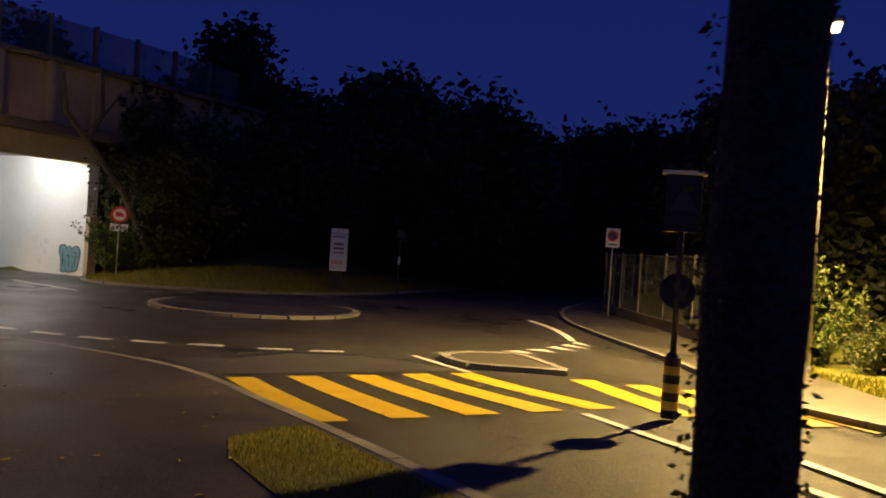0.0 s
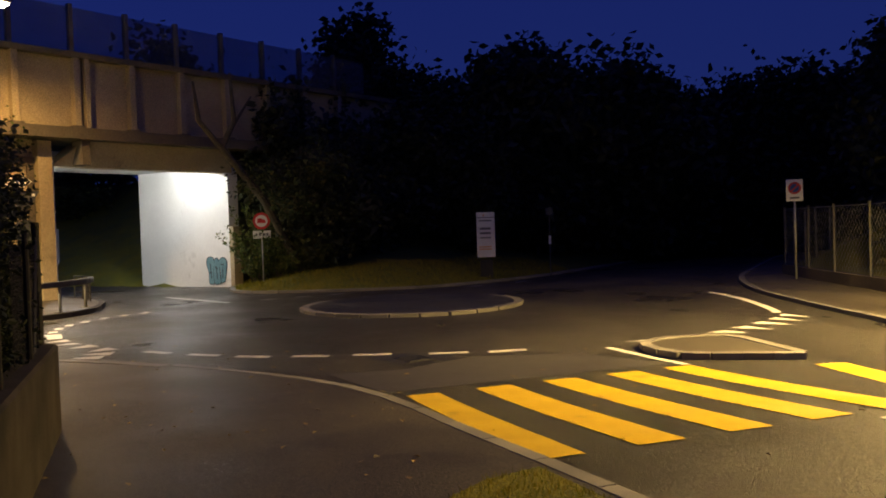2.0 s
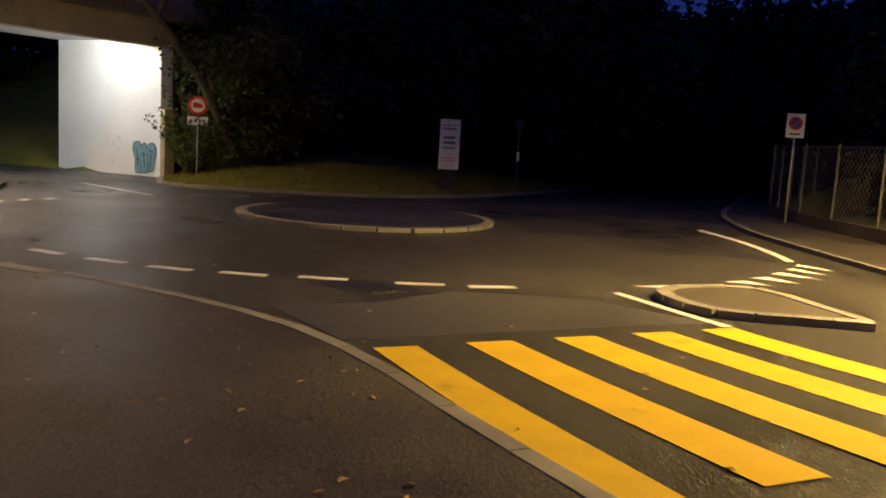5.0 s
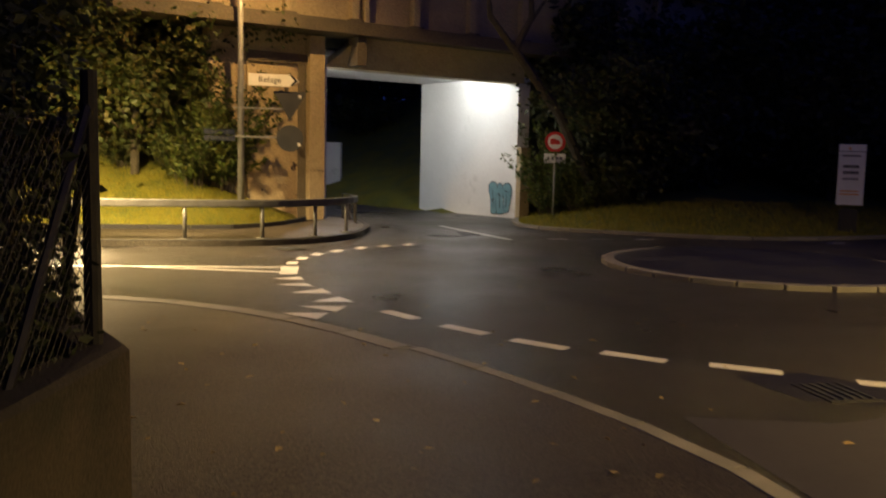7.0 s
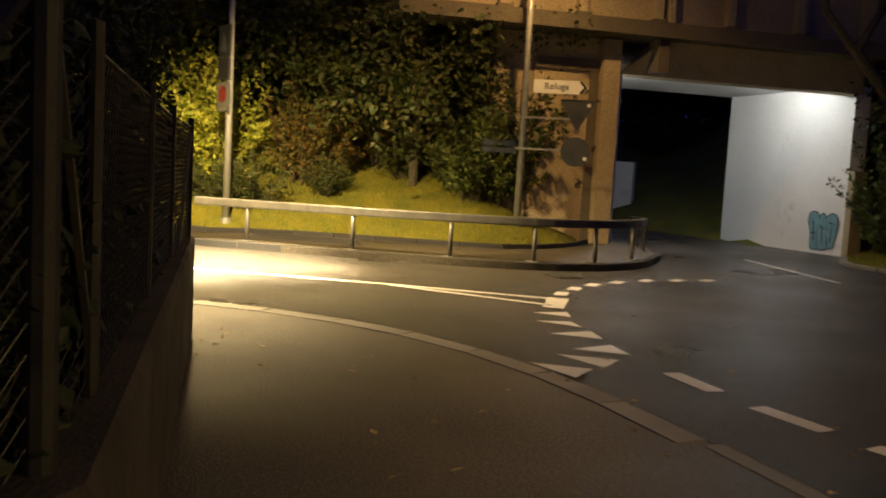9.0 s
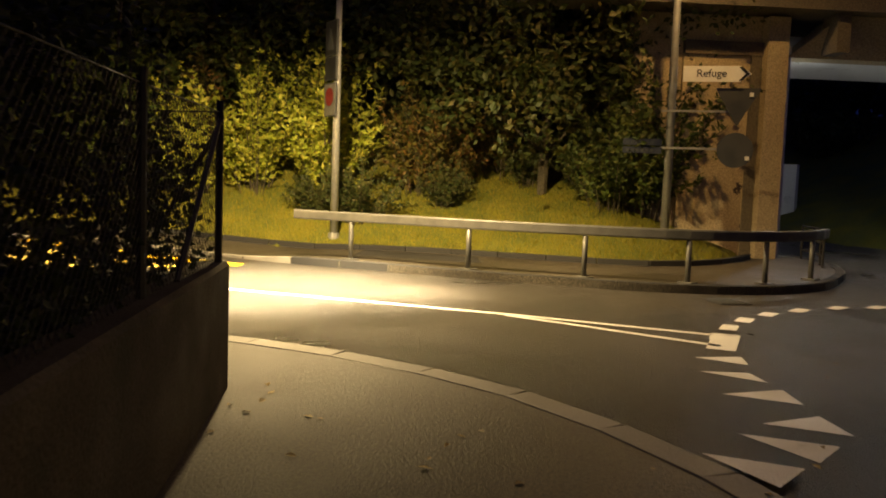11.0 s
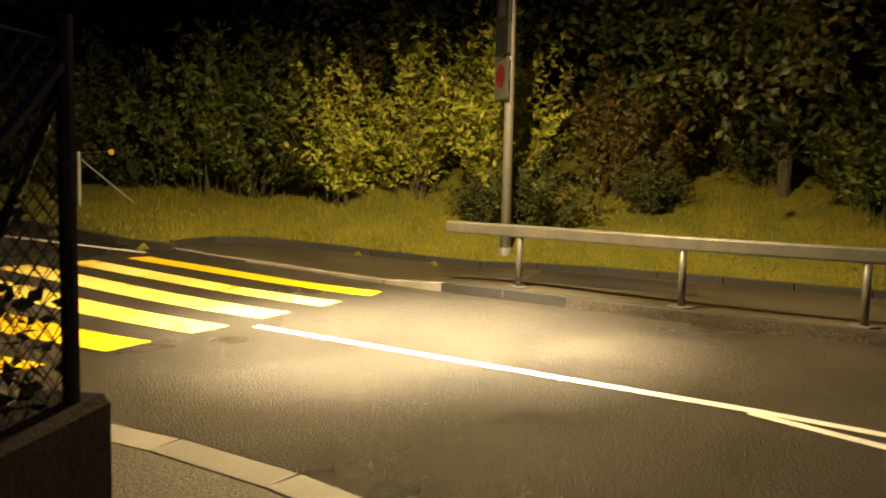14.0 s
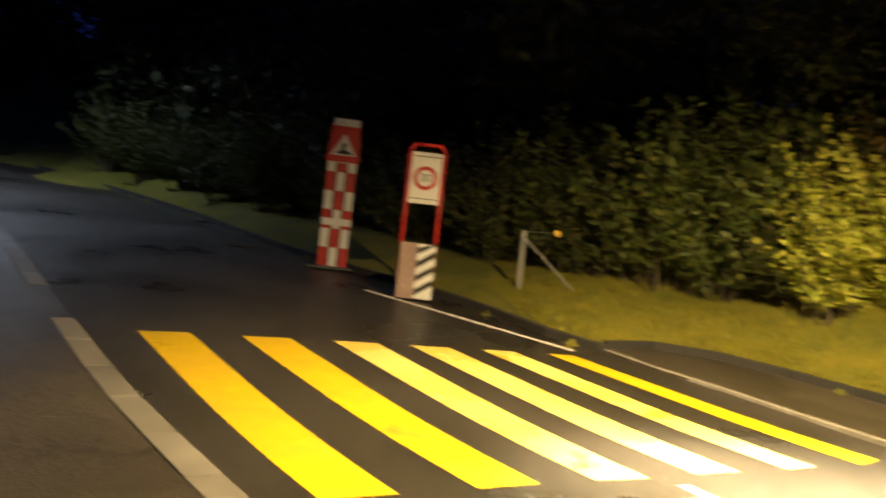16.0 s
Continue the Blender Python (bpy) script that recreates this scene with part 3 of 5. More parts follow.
for a in ((-20.75, 1.9), (-21.5, 1.9), (-22.25, 1.98), (-23.0, 2.18), (-23.7, 2.52), (-24.4, 2.98), (-24.9, 3.5), (-25.35, 4.05)):
    ang = math.atan2(a[1] - CENTRE[1], a[0] - CENTRE[0])
    tx, ty, nx, ny = -math.sin(ang), math.cos(ang), math.cos(ang), math.sin(ang)
    marking("ring_dash", [a, (a[0] + tx * 0.42, a[1] + ty * 0.42), (a[0] + tx * 0.42 + nx * 0.2, a[1] + ty * 0.42 + ny * 0.2), (a[0] + nx * 0.2, a[1] + ny * 0.2)], M_WHITE, "short white dash round the roundabout", group="ring dashes")
stripe((-19.72, 2.0), (-20.75, 1.88), 0.3, M_WHITE, "thick white line end at the give-way line", "line_end", 0.009)
stripe((-19.6, -5.9), (-20.4, -0.6), 0.13, M_WHITE, "white centre line on the wet road", "centre_line")
stripe((-20.4, -0.6), (-20.62, 1.85), 0.11, M_WHITE, "white centre line branch", "centre_line")
stripe((-20.3, -0.7), (-19.95, 1.95), 0.11, M_WHITE, "white centre line branch", "centre_line", 0.009)
stripe((-27.0, 6.4), (-31.2, 4.6), 0.14, M_WHITE, "white edge line towards the underpass", "edge_line")
for a in ((-27.4, 7.4), (-27.65, 8.6), (-27.9, 9.8), (-28.0, 15.0), (-28.9, 17.2)):
    stripe(a, (a[0] - 0.12, a[1] + 0.55), 0.13, M_WHITE, "faint white dash by the far kerb", "edge_dash")
stripe((-12.28, 11.27), (-10.1, 11.3), 0.14, M_WHITE, "white line beside the splitter island", "edge_line")
stripe((-18.75, -14.6), (-21.0, -10.9), 0.12, M_WHITE, "white edge line on the rising road", "edge_line")
stripe((-5.85, 10.48), (-1.0, 9.55), 0.13, M_WHITE, "white line beside the refuge", "edge_line")
stripe((-4.9, 11.45), (-1.0, 10.1), 0.13, M_WHITE, "white line beside the refuge", "edge_line")
marking("refuge_patch", [(-4.0, 10.45), (-3.0, 10.25), (-2.9, 10.6), (-3.85, 10.85)], M_WHITE, "worn white paint patch by the refuge", lift=0.006)
for a, b, c in (((-12.72, 11.85), (-12.4, 12.75), (-12.75, 12.8)), ((-12.72, 13.05), (-12.35, 13.6), (-12.75, 13.55)), ((-12.95, 13.8), (-12.45, 14.4), (-13.0, 14.3)), ((-13.25, 14.6), (-12.6, 15.1), (-13.3, 15.05)),
                ((-13.6, 15.4), (-12.9, 15.9), (-13.75, 15.8)), ((-14.0, 16.15), (-13.3, 16.5), (-14.15, 16.5)), ((-14.4, 16.8), (-13.7, 17.1), (-14.6, 17.1))):
    marking("give_way_tooth", [a, b, c], M_WHITE, "white give-way triangle painted on asphalt", group="give-way teeth by the fence")
arc = smooth_line([(-14.8, 17.25), (-15.8, 17.85), (-17.9, 18.85), (-20.2, 19.6)], 0.4)
marking("ring_line", arc + offset_line(arc, 0.2)[::-1], M_WHITE, "curved white line at the arm's mouth")
marking("asphalt_patch", [(-13.4, 7.3), (-12.6, 7.6), (-12.5, 8.6), (-13.1, 8.5), (-13.6, 8.0)], M_PATCH, "dark repaired asphalt round a manhole", lift=0.004)
solid("footway_patch", sheet([(-25.5, -6.3), (-25.75, -5.0), (-25.95, -3.9), (-24.9, -3.3), (-24.55, -4.4), (-24.3, -5.8)], 0.136), M_PATCH, "dark rectangular asphalt patch on the footway", "road marking", "structure")
marking("asphalt_strip", [(-12.1, 6.4), (-10.3, 6.75), (-10.35, 11.2), (-12.0, 10.6), (-12.6, 8.9), (-12.0, 7.6)], mottled("pale_asphalt", (0.055, 0.05, 0.045), (0.07, 0.064, 0.058), 0.5, 0.5, 100, 0.5, 0.4, 0.01), "paler older asphalt strip in the road", lift=0.003)


# ---- bridge and underpass ----
LEFT, RIGHT, FAR = Vector((-31.56, 1.11)), Vector((-35.4, 7.3)), Vector((-39.3, 3.85))
ALONG = (RIGHT - LEFT).normalized()
OUT = Vector((ALONG.y, -ALONG.x))
SKEW = FAR - RIGHT
SPAN = (RIGHT - LEFT).length


def at(u, w):
    p = LEFT + ALONG * u + OUT * w
    return (p.x, p.y)


def slab(u0, u1, w0, w1, z0, z1, bm=None):
    return prism([at(u0, w0), at(u0, w1), at(u1, w1), at(u1, w0)], z0, z1, bm)


bridge = thing("rail_bridge", "stained concrete bridge girder with a clear noise barrier over the underpass", "bridge")
part("web", slab(-6.3, 17, -0.4, 0.55, 6.0, 8.4), M_CONC, bridge, "yellowish stained concrete web")
part("bottom_flange", slab(-6.3, 17, -0.3, 0.95, 5.62, 6.0), M_CONC_DARK, bridge, "dark bottom flange")
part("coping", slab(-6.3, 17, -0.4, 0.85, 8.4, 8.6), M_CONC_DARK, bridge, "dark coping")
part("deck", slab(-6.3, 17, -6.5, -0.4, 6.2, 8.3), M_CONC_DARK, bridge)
for k in range(10):
    u = -5.75 + 2.1 * k
    part("stiffener", slab(u - 0.11, u + 0.11, 0.55, 0.80, 6.0, 8.4), M_CONC, bridge)
    if k == 3:
        part("stiffener", slab(u + 0.30, u + 0.46, 0.55, 0.80, 6.0, 8.4), M_CONC, bridge)
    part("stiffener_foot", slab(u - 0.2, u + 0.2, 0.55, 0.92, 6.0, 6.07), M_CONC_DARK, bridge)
    part("barrier_post", slab(u - 0.07, u + 0.07, 0.35, 0.55, 8.6, 10.3), M_RAIL, bridge)
    part("barrier_sheet", slab(u + 0.09, u + 2.01, 0.42, 0.46, 8.62, 10.2), M_PANE, bridge, "clear grey noise-barrier sheet")

solid("tunnel_wall_right", prism([tuple(RIGHT), tuple(FAR), (FAR.x - 0.3, FAR.y + 0.4), at(SPAN + 0.5, 0)], -0.2, 4.95), M_TUNNEL, "whitewashed underpass wall with stains", "wall", "structure")
solid("tunnel_wall_left", prism([tuple(LEFT), at(-0.5, 0), tuple(LEFT + SKEW + Vector((0.3, -0.4))), tuple(LEFT + SKEW)], -0.2, 4.95), M_TUNNEL, "whitewashed underpass wall", "wall", "structure")
solid("tunnel_ceiling", prism([at(-0.3, -0.61), at(SPAN + 0.3, -0.61), tuple(FAR + Vector((-0.2, 0.3))), tuple(LEFT + SKEW + Vector((0.2, -0.3)))], 4.95, 5.3), M_TUNNEL, "whitewashed underpass ceiling", "ceiling", "structure")
bm = bmesh.new()
beam = [(-0.1, 0.0, 4.72), (SPAN + 0.25, 0.0, 4.72), (SPAN - 0.2, 0.5, 5.6), (0.9, 0.5, 5.6)]
front = [bm.verts.new((*at(u, w), z)) for u, w, z in beam]
rear = [bm.verts.new((*at(u, -0.6), z)) for u, w, z in beam]
bm.faces.new(front)
bm.faces.new(rear[::-1])
for i in range(4):
    bm.faces.new((front[(i + 1) % 4], front[i], rear[i], rear[(i + 1) % 4]))
bmesh.ops.recalc_face_normals(bm, faces=bm.faces[:])
solid("portal_beam", bm, M_CONC, "sloping yellow concrete beam over the underpass mouth", "beam", "structure")
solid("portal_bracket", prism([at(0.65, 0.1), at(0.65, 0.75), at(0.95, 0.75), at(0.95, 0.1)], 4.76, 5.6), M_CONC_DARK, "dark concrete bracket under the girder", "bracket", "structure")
solid("portal_pillar", slab(-0.7, -0.22, -0.5, 0.35, -0.1, 5.55), M_CONC, "tall yellow concrete pillar beside the underpass", "pillar", "structure")
solid("portal_end_right", slab(SPAN, SPAN + 0.42, -0.5, 0.25, -0.1, 2.5), M_CONC, "short yellow concrete wall end", "pillar", "structure")
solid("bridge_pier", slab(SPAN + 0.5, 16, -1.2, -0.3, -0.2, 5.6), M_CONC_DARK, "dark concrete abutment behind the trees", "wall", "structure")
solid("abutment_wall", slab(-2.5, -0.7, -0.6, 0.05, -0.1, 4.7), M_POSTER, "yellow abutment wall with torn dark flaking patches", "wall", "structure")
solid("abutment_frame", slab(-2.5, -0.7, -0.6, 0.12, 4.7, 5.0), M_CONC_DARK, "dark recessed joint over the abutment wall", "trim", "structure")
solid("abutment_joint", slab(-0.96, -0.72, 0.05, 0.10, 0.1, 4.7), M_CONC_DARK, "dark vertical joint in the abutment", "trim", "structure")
solid("abutment_upper", slab(-3.6, -0.7, -0.6, 0.0, 5.0, 5.6), M_CONC, "yellow concrete bearing wall under the girder", "wall", "structure")
solid("abutment_wing", slab(-3.6, -2.5, -0.6, -0.05, -0.1, 5.0), M_CONC, "concrete wing wall behind the shrubs", "wall", "structure")
solid("far_white_wall", prism([(-46.0, -3.6), (-46.3, -0.12), (-46.8, -0.08), (-46.5, -3.6)], -0.1, 2.75), M_TUNNEL, "whitewashed wing wall beyond the underpass", "wall", "structure")

for u, w, watts in ((SPAN - 1.9, -0.95, 160), (0.75, -0.92, 220)):
    x, y = at(u, w)
    turn = math.degrees(math.atan2(ALONG.y, ALONG.x))
    tube_lamp = thing("tunnel_lamp", "cool white strip lamp on the underpass ceiling behind the beam", "lamp", "underpass lamps")
    part("housing", box(0.9, 0.12, 0.04, pose(x, y, 4.91, 0, 0, turn), 0.012), M_STEEL, tube_lamp)
    part("diffuser", box(0.8, 0.08, 0.025, pose(x, y, 4.885, 0, 0, turn), 0.01), M_TUBE, tube_lamp, "glowing white cover")
    bulb("tunnel_light", (x - OUT.x * 0.15, y - OUT.y * 0.15, 4.85), watts, COOL)

# sprayed tag on the underpass wall
tag = thing("wall_graffiti", "blue and dark bubble-letter spray tag on the white wall", "graffiti")
SK = SKEW.normalized()
tag.matrix_world = Matrix.Translation((*(RIGHT + SK * 0.75 - Vector((-SK.y, SK.x)) * -0.012), 0.04)) @ pose(0, 0, 0, 0, 0, math.degrees(math.atan2(SK.y, SK.x))) @ Matrix.Diagonal((0.8, 1, 0.82, 1))
LETTERS = [[(-0.55, 0.25), (-0.30, 0.2), (-0.28, 0.75), (-0.16, 1.2), (-0.34, 1.42), (-0.58, 1.4), (-0.7, 1.15), (-0.66, 0.8)],
           [(-0.25, 0.15), (0.12, 0.12), (0.22, 0.6), (0.16, 1.25), (-0.02, 1.42), (-0.16, 1.22), (-0.2, 0.75)],
           [(0.2, 0.12), (0.52, 0.15), (0.56, 0.7), (0.68, 1.1), (0.6, 1.42), (0.3, 1.45), (0.18, 1.2), (0.26, 0.7)]]
for i, pts in enumerate(LETTERS):
    pts = smooth_line(pts + pts[:1], 0.08)[:-1]
    cx, cz = sum(p[0] for p in pts) / len(pts), sum(p[1] for p in pts) / len(pts)
    part("outline", plate([(x + (x - cx) * 0.16, z + (z - cz) * 0.06) for x, z in pts], 0.004, Matrix.Translation((0, 0.010 + 0.001 * i, 0))), M_DARK_PAINT, tag, "dark outline")
    part("fill", plate(pts, 0.004, Matrix.Translation((0, 0.016, 0))), M_BLUE_PAINT, tag, "pale blue fill")
for pts in ([(-0.52, 1.1), (-0.3, 1.14), (-0.3, 1.09), (-0.52, 1.05)], [(-0.44, 0.4), (-0.39, 0.4), (-0.4, 0.95), (-0.45, 0.95)], [(-0.06, 0.35), (-0.01, 0.35), (0.05, 1.0), (0.0, 1.0)],
            [(-0.1, 0.9), (0.12, 1.0), (0.12, 0.95), (-0.1, 0.85)], [(0.34, 0.4), (0.39, 0.4), (0.47, 1.15), (0.42, 1.15)], [(0.32, 0.75), (0.52, 0.7), (0.52, 0.65), (0.32, 0.7)]):
    part("stroke", plate(pts, 0.004, Matrix.Translation((0, 0.022, 0))), M_DARK_PAINT, tag, "dark stroke")


# ---- street lamps ----
def street_lamp(base, head, top, z0, radius=0.085, label="", arm_z=None):
    """A tapered steel mast with an arm and a flat lamp head."""
    post = thing("street_lamp", label, "street lamp", "street lamps")
    b = (base[0], base[1])
    part("mast", rod((*b, z0 - 0.3), (*b, top), radius, radius * 0.6, 14), M_STEEL, post, smooth=True)
    part("base_collar", rod((*b, z0 - 0.1), (*b, z0 + 0.12), radius * 1.45, radius * 1.3, 14), M_STEEL, post)
    hx, hy, hz = head
    d = Vector((hx - b[0], hy - b[1], 0)).normalized()
    part("arm", rod((*b, arm_z or top - 0.05), (hx - d.x * 0.3, hy - d.y * 0.3, hz + 0.1), radius * 0.5, radius * 0.45, 10), M_STEEL, post, smooth=True)
    ang = math.degrees(math.atan2(d.y, d.x))
    head_ob = part("lamp_head", box(0.75, 0.30, 0.12, pose(hx, hy, hz + 0.03, 0, 0, ang), 0.035), M_STEEL, post)
    part("lens", box(0.44, 0.22, 0.05, pose(hx, hy, hz - 0.025, 0, 0, ang), 0.02), M_LAMP, head_ob, "glowing warm lens").parent = head_ob
    return post


def round_sign_post(name, base, z0, top, label, radius=0.03):
    t = thing(name, label, "traffic sign")
    part("post", rod((*base, z0 - 0.3), (*base, top), radius, radius, 10), M_STEEL, t, smooth=True)
    return t


lamp_a = street_lamp(POLE_A, (LAMP_A[0], LAMP_A[1], LAMP_A[2] + 0.06), 7.1, 0.1, 0.08, "tall galvanised street lamp with a lit warm head beside the fence")
lamp_b = street_lamp(POLE_B, (LAMP_B[0], LAMP_B[1], LAMP_B[2] + 0.06), 9.5, 0.15, 0.10, "tall galvanised street lamp before the bridge abutment")
lamp_c = street_lamp(POLE_C, (LAMP_C[0], LAMP_C[1], LAMP_C[2] + 0.06), 7.4, 0.3, 0.095, "tall galvanised street lamp on the grass bank behind the rail", 6.2)

# mast and head of the added lamp D, out of view
lamp_d = street_lamp(POLE_D, (LAMP_D[0], LAMP_D[1], LAMP_D[2] + 0.06), 9.4, 1.8, 0.09, "unseen street lamp added for the cool light on the rising road")


def facing(x, y, z, tx, ty):
    """A frame at a place whose -y looks towards (tx, ty)."""
    return pose(x, y, z, 0, 0, math.degrees(math.atan2(ty - y, tx - x)) + 90)


TRI_DOWN = [(-0.45, 0.39), (0.45, 0.39), (0.0, -0.39)]


def rounded(points, r=0.04):
    out = []
    n = len(points)
    for i in range(n):
        p, a, b = Vector(points[i]), Vector(points[i - 1]), Vector(points[(i + 1) % n])
        d1, d2 = (a - p).normalized(), (b - p).normalized()
        s, e = p + d1 * r, p + d2 * r
        for t in (0, 0.33, 0.67, 1):
            out.append(tuple(s * (1 - t) ** 2 + p * 2 * t * (1 - t) + e * t * t))
    return out


# give-way and roundabout signs by the fence
def junction_signs(x, y, m_tri, m_disc, arm_to):
    t = thing("give_way_sign", "red-edged white give-way triangle on a bracket", "traffic sign", place=m_tri)
    part("board", plate(rounded(TRI_DOWN), 0.025), M_SIGN_RED, t, "red border")
    part("face", plate(rounded([(a * 0.74, b * 0.74 + 0.025) for a, b in TRI_DOWN]), 0.01, Matrix.Translation((0, -0.018, 0))), M_SIGN_WHITE, t, "white face")
    part("back", plate(rounded([(a * 1.02, b * 1.02) for a, b in TRI_DOWN]), 0.012, Matrix.Translation((0, 0.02, 0))), M_SIGN_BACK, t, "grey metal back")
    part("bracket", box(0.75, 0.04, 0.04, Matrix.Translation((arm_to, 0.05, 0.05))), M_STEEL, t)
    d = thing("roundabout_sign", "blue roundabout disc with white arrows on a bracket", "traffic sign", place=m_disc)
    part("board", plate(disc(0.34), 0.02), M_SIGN_WHITE, d, "white rim")
    part("face", plate(disc(0.315), 0.008, Matrix.Translation((0, -0.015, 0))), M_SIGN_BLUE, d, "blue face")
    for k in range(3):
        a0 = radians(90 + 120 * k)
        pts = [(0.24 * math.cos(a0 + s), 0.24 * math.sin(a0 + s)) for s in (0, 0.3, 0.6, 0.9, 1.2)] + [(0.27 * math.cos(a0 + 1.15), 0.27 * math.sin(a0 + 1.15)), (0.2 * math.cos(a0 + 1.65), 0.2 * math.sin(a0 + 1.65)), (0.1 * math.cos(a0 + 1.15), 0.1 * math.sin(a0 + 1.15))] + [(0.15 * math.cos(a0 + s), 0.15 * math.sin(a0 + s)) for s in (1.2, 0.9, 0.6, 0.3, 0)]
        part("arrow", plate(pts, 0.006, Matrix.Translation((0, -0.022, 0))), M_SIGN_WHITE, d, "white arrow")
    part("back", plate(disc(0.335), 0.012, Matrix.Translation((0, 0.016, 0))), M_SIGN_BACK, d, "grey metal back")
    part("bracket", box(0.75, 0.04, 0.04, Matrix.Translation((arm_to, 0.045, 0))), M_STEEL, d)


fa = facing(-9.3, 18.75, 0, 2.2, 3.6)
junction_signs(0, 0, fa @ pose(-0.62, -0.1, 3.33), fa @ pose(-0.62, -0.1, 2.55), 0.35)
plate_a = thing("name_plate", "dark street name plate clamped to the lamp mast", "sign", place=fa @ pose(-0.1, -0.1, 2.05))
part("board", box(0.55, 0.02, 0.16, None, 0.004), M_NAVY, plate_a)

def lettering(text, size, parent, m, name="lettering"):
    """Raised letters in local x, z that face -y."""
    curve = bpy.data.curves.new(name, "FONT")
    curve.body, curve.size, curve.align_x, curve.align_y, curve.extrude = text, size, "CENTER", "CENTER", 0.002
    ob = new(name, curve)
    bpy.context.view_layer.update()
    me = bpy.data.meshes.new_from_object(ob.evaluated_get(bpy.context.evaluated_depsgraph_get()))
    bpy.data.objects.remove(ob)
    me.transform(m @ pose(0, 0, 0, 90, 0, 0))
    me.materials.append(M_SIGN_BLACK)
    ob = new(name, me)
    ob.parent = parent
    return ob


# signs on the mast before the abutment: seen from the back, and the white finger board
fb = facing(-28.6, -0.85, 0, -8.0, 4.2)
finger = thing("finger_sign", "white direction board pointing to the underpass", "sign", place=fb @ pose(0.85, -0.13, 3.86))
part("board", plate([(-0.62, 0.0), (0.5, 0.0), (0.72, 0.16), (0.5, 0.32), (-0.62, 0.32)], 0.03), M_SIGN_WHITE, finger, "white board")
part("arrowhead", plate([(0.47, 0.02), (0.6, 0.16), (0.47, 0.30), (0.54, 0.30), (0.68, 0.16), (0.54, 0.02)], 0.006, Matrix.Translation((0, -0.02, 0))), M_SIGN_BLACK, finger, "black arrow edge")
lettering("Refuge", 0.22, finger, Matrix.Translation((-0.06, -0.02, 0.165)))
back_tri = thing("give_way_sign", "grey back of a give-way triangle on a bracket", "traffic sign", place=fb @ pose(1.34, -0.05, 3.35))
part("board", plate(rounded(TRI_DOWN), 0.03), M_SIGN_BACK, back_tri)
part("bracket", box(1.5, 0.04, 0.04, Matrix.Translation((-0.75, 0.05, -0.1))), M_STEEL, back_tri)
part("clamp", box(0.08, 0.03, 0.08, Matrix.Translation((0.26, -0.03, 0.22))), M_SIGN_WHITE, back_tri)
back_disc = thing("roundabout_sign", "grey back of a round sign on a bracket", "traffic sign", place=fb @ pose(1.34, -0.05, 2.48))
part("board", plate(disc(0.36), 0.03), M_SIGN_BACK, back_disc)
part("bracket", box(1.5, 0.04, 0.04, Matrix.Translation((-0.75, 0.05, 0))), M_STEEL, back_disc)
part("clamp", box(0.08, 0.03, 0.08, Matrix.Translation((0.24, -0.03, -0.2))), M_SIGN_WHITE, back_disc)
side_plate = thing("name_plate", "small dark blue plates on the lamp mast", "sign", place=fb @ pose(-0.52, -0.05, 2.37))
for dz in (0.0, 0.17):
    part("board", box(0.8, 0.02, 0.14, Matrix.Translation((0, 0, dz)), 0.004), M_NAVY, side_plate)
    for i in range(6):
        part("letter_bar", box(0.06, 0.006, 0.06, Matrix.Translation((-0.3 + 0.1 * i, -0.013, dz + 0.04))), M_SIGN_BACK, side_plate)

# stacked panels on the mast behind the rail
fc = facing(-25.8, -7.35, 0, -15.4, -13.3)
panels = thing("sign_stack", "three stacked traffic panels seen edge-on on a lamp mast", "traffic sign", place=fc @ pose(-0.12, -0.1, 2.95))
for z, hgt, mat in ((0.0, 0.72, M_RAIL), (0.78, 0.5, M_SIGN_BLACK), (1.3, 0.75, M_SIGN_BLACK)):
    b = part("panel", box(0.6, 0.03, hgt, Matrix.Translation((0, 0, z)), 0.006), M_SIGN_BACK, panels)
    part("face", box(0.56, 0.008, hgt - 0.05, Matrix.Translation((0, -0.02, z + 0.025))), mat, panels)
part("roundel", plate(disc(0.2, cz=0.42), 0.006, Matrix.Translation((0, -0.03, 0))), M_DULL_RED, panels)
part("triangle", plate([(-0.2, 1.42), (0.2, 1.42), (0, 1.85)], 0.006, Matrix.Translation((0, -0.03, 0))), M_SIGN_BACK, panels)

# no-lorries sign by the far verge
ns = facing(-33.0, 8.3, 0, -8, 5)
no_sign = thing("no_lorries_sign", "red ringed lorry ban sign with white plate on the verge", "traffic sign", place=ns)
part("post", rod((0, 0.03, -0.2), (0, 0.03, 2.9), 0.03, 0.03, 10), M_STEEL, no_sign, smooth=True)
part("board", plate(disc(0.33, cz=2.66), 0.02), M_SIGN_RED, no_sign, "red ring")
part("face", plate(disc(0.235, cz=2.66), 0.008, Matrix.Translation((0, -0.015, 0))), M_SIGN_WHITE, no_sign, "white face")
part("symbol", plate([(-0.16, 2.58), (0.16, 2.58), (0.16, 2.66), (0.1, 2.72), (0.02, 2.72), (0.02, 2.76), (-0.16, 2.76)], 0.006, Matrix.Translation((0, -0.022, 0))), M_SIGN_RED, no_sign, "dark lorry shape")
part("plate", box(0.68, 0.02, 0.30, Matrix.Translation((0, 0, 1.98)), 0.006), M_SIGN_WHITE, no_sign, "white plate")
for i in range(4):
    part("letter_bar", box(0.08, 0.006, 0.1, Matrix.Translation((-0.21 + 0.14 * i, -0.013, 2.08))), M_GREY_TEXT, no_sign)

# white totem board
tb = facing(-30.45, 16.7, 0, -2, 6)
totem = thing("totem_board", "tall white information board with grey and orange lines on the grass", "sign", place=tb)
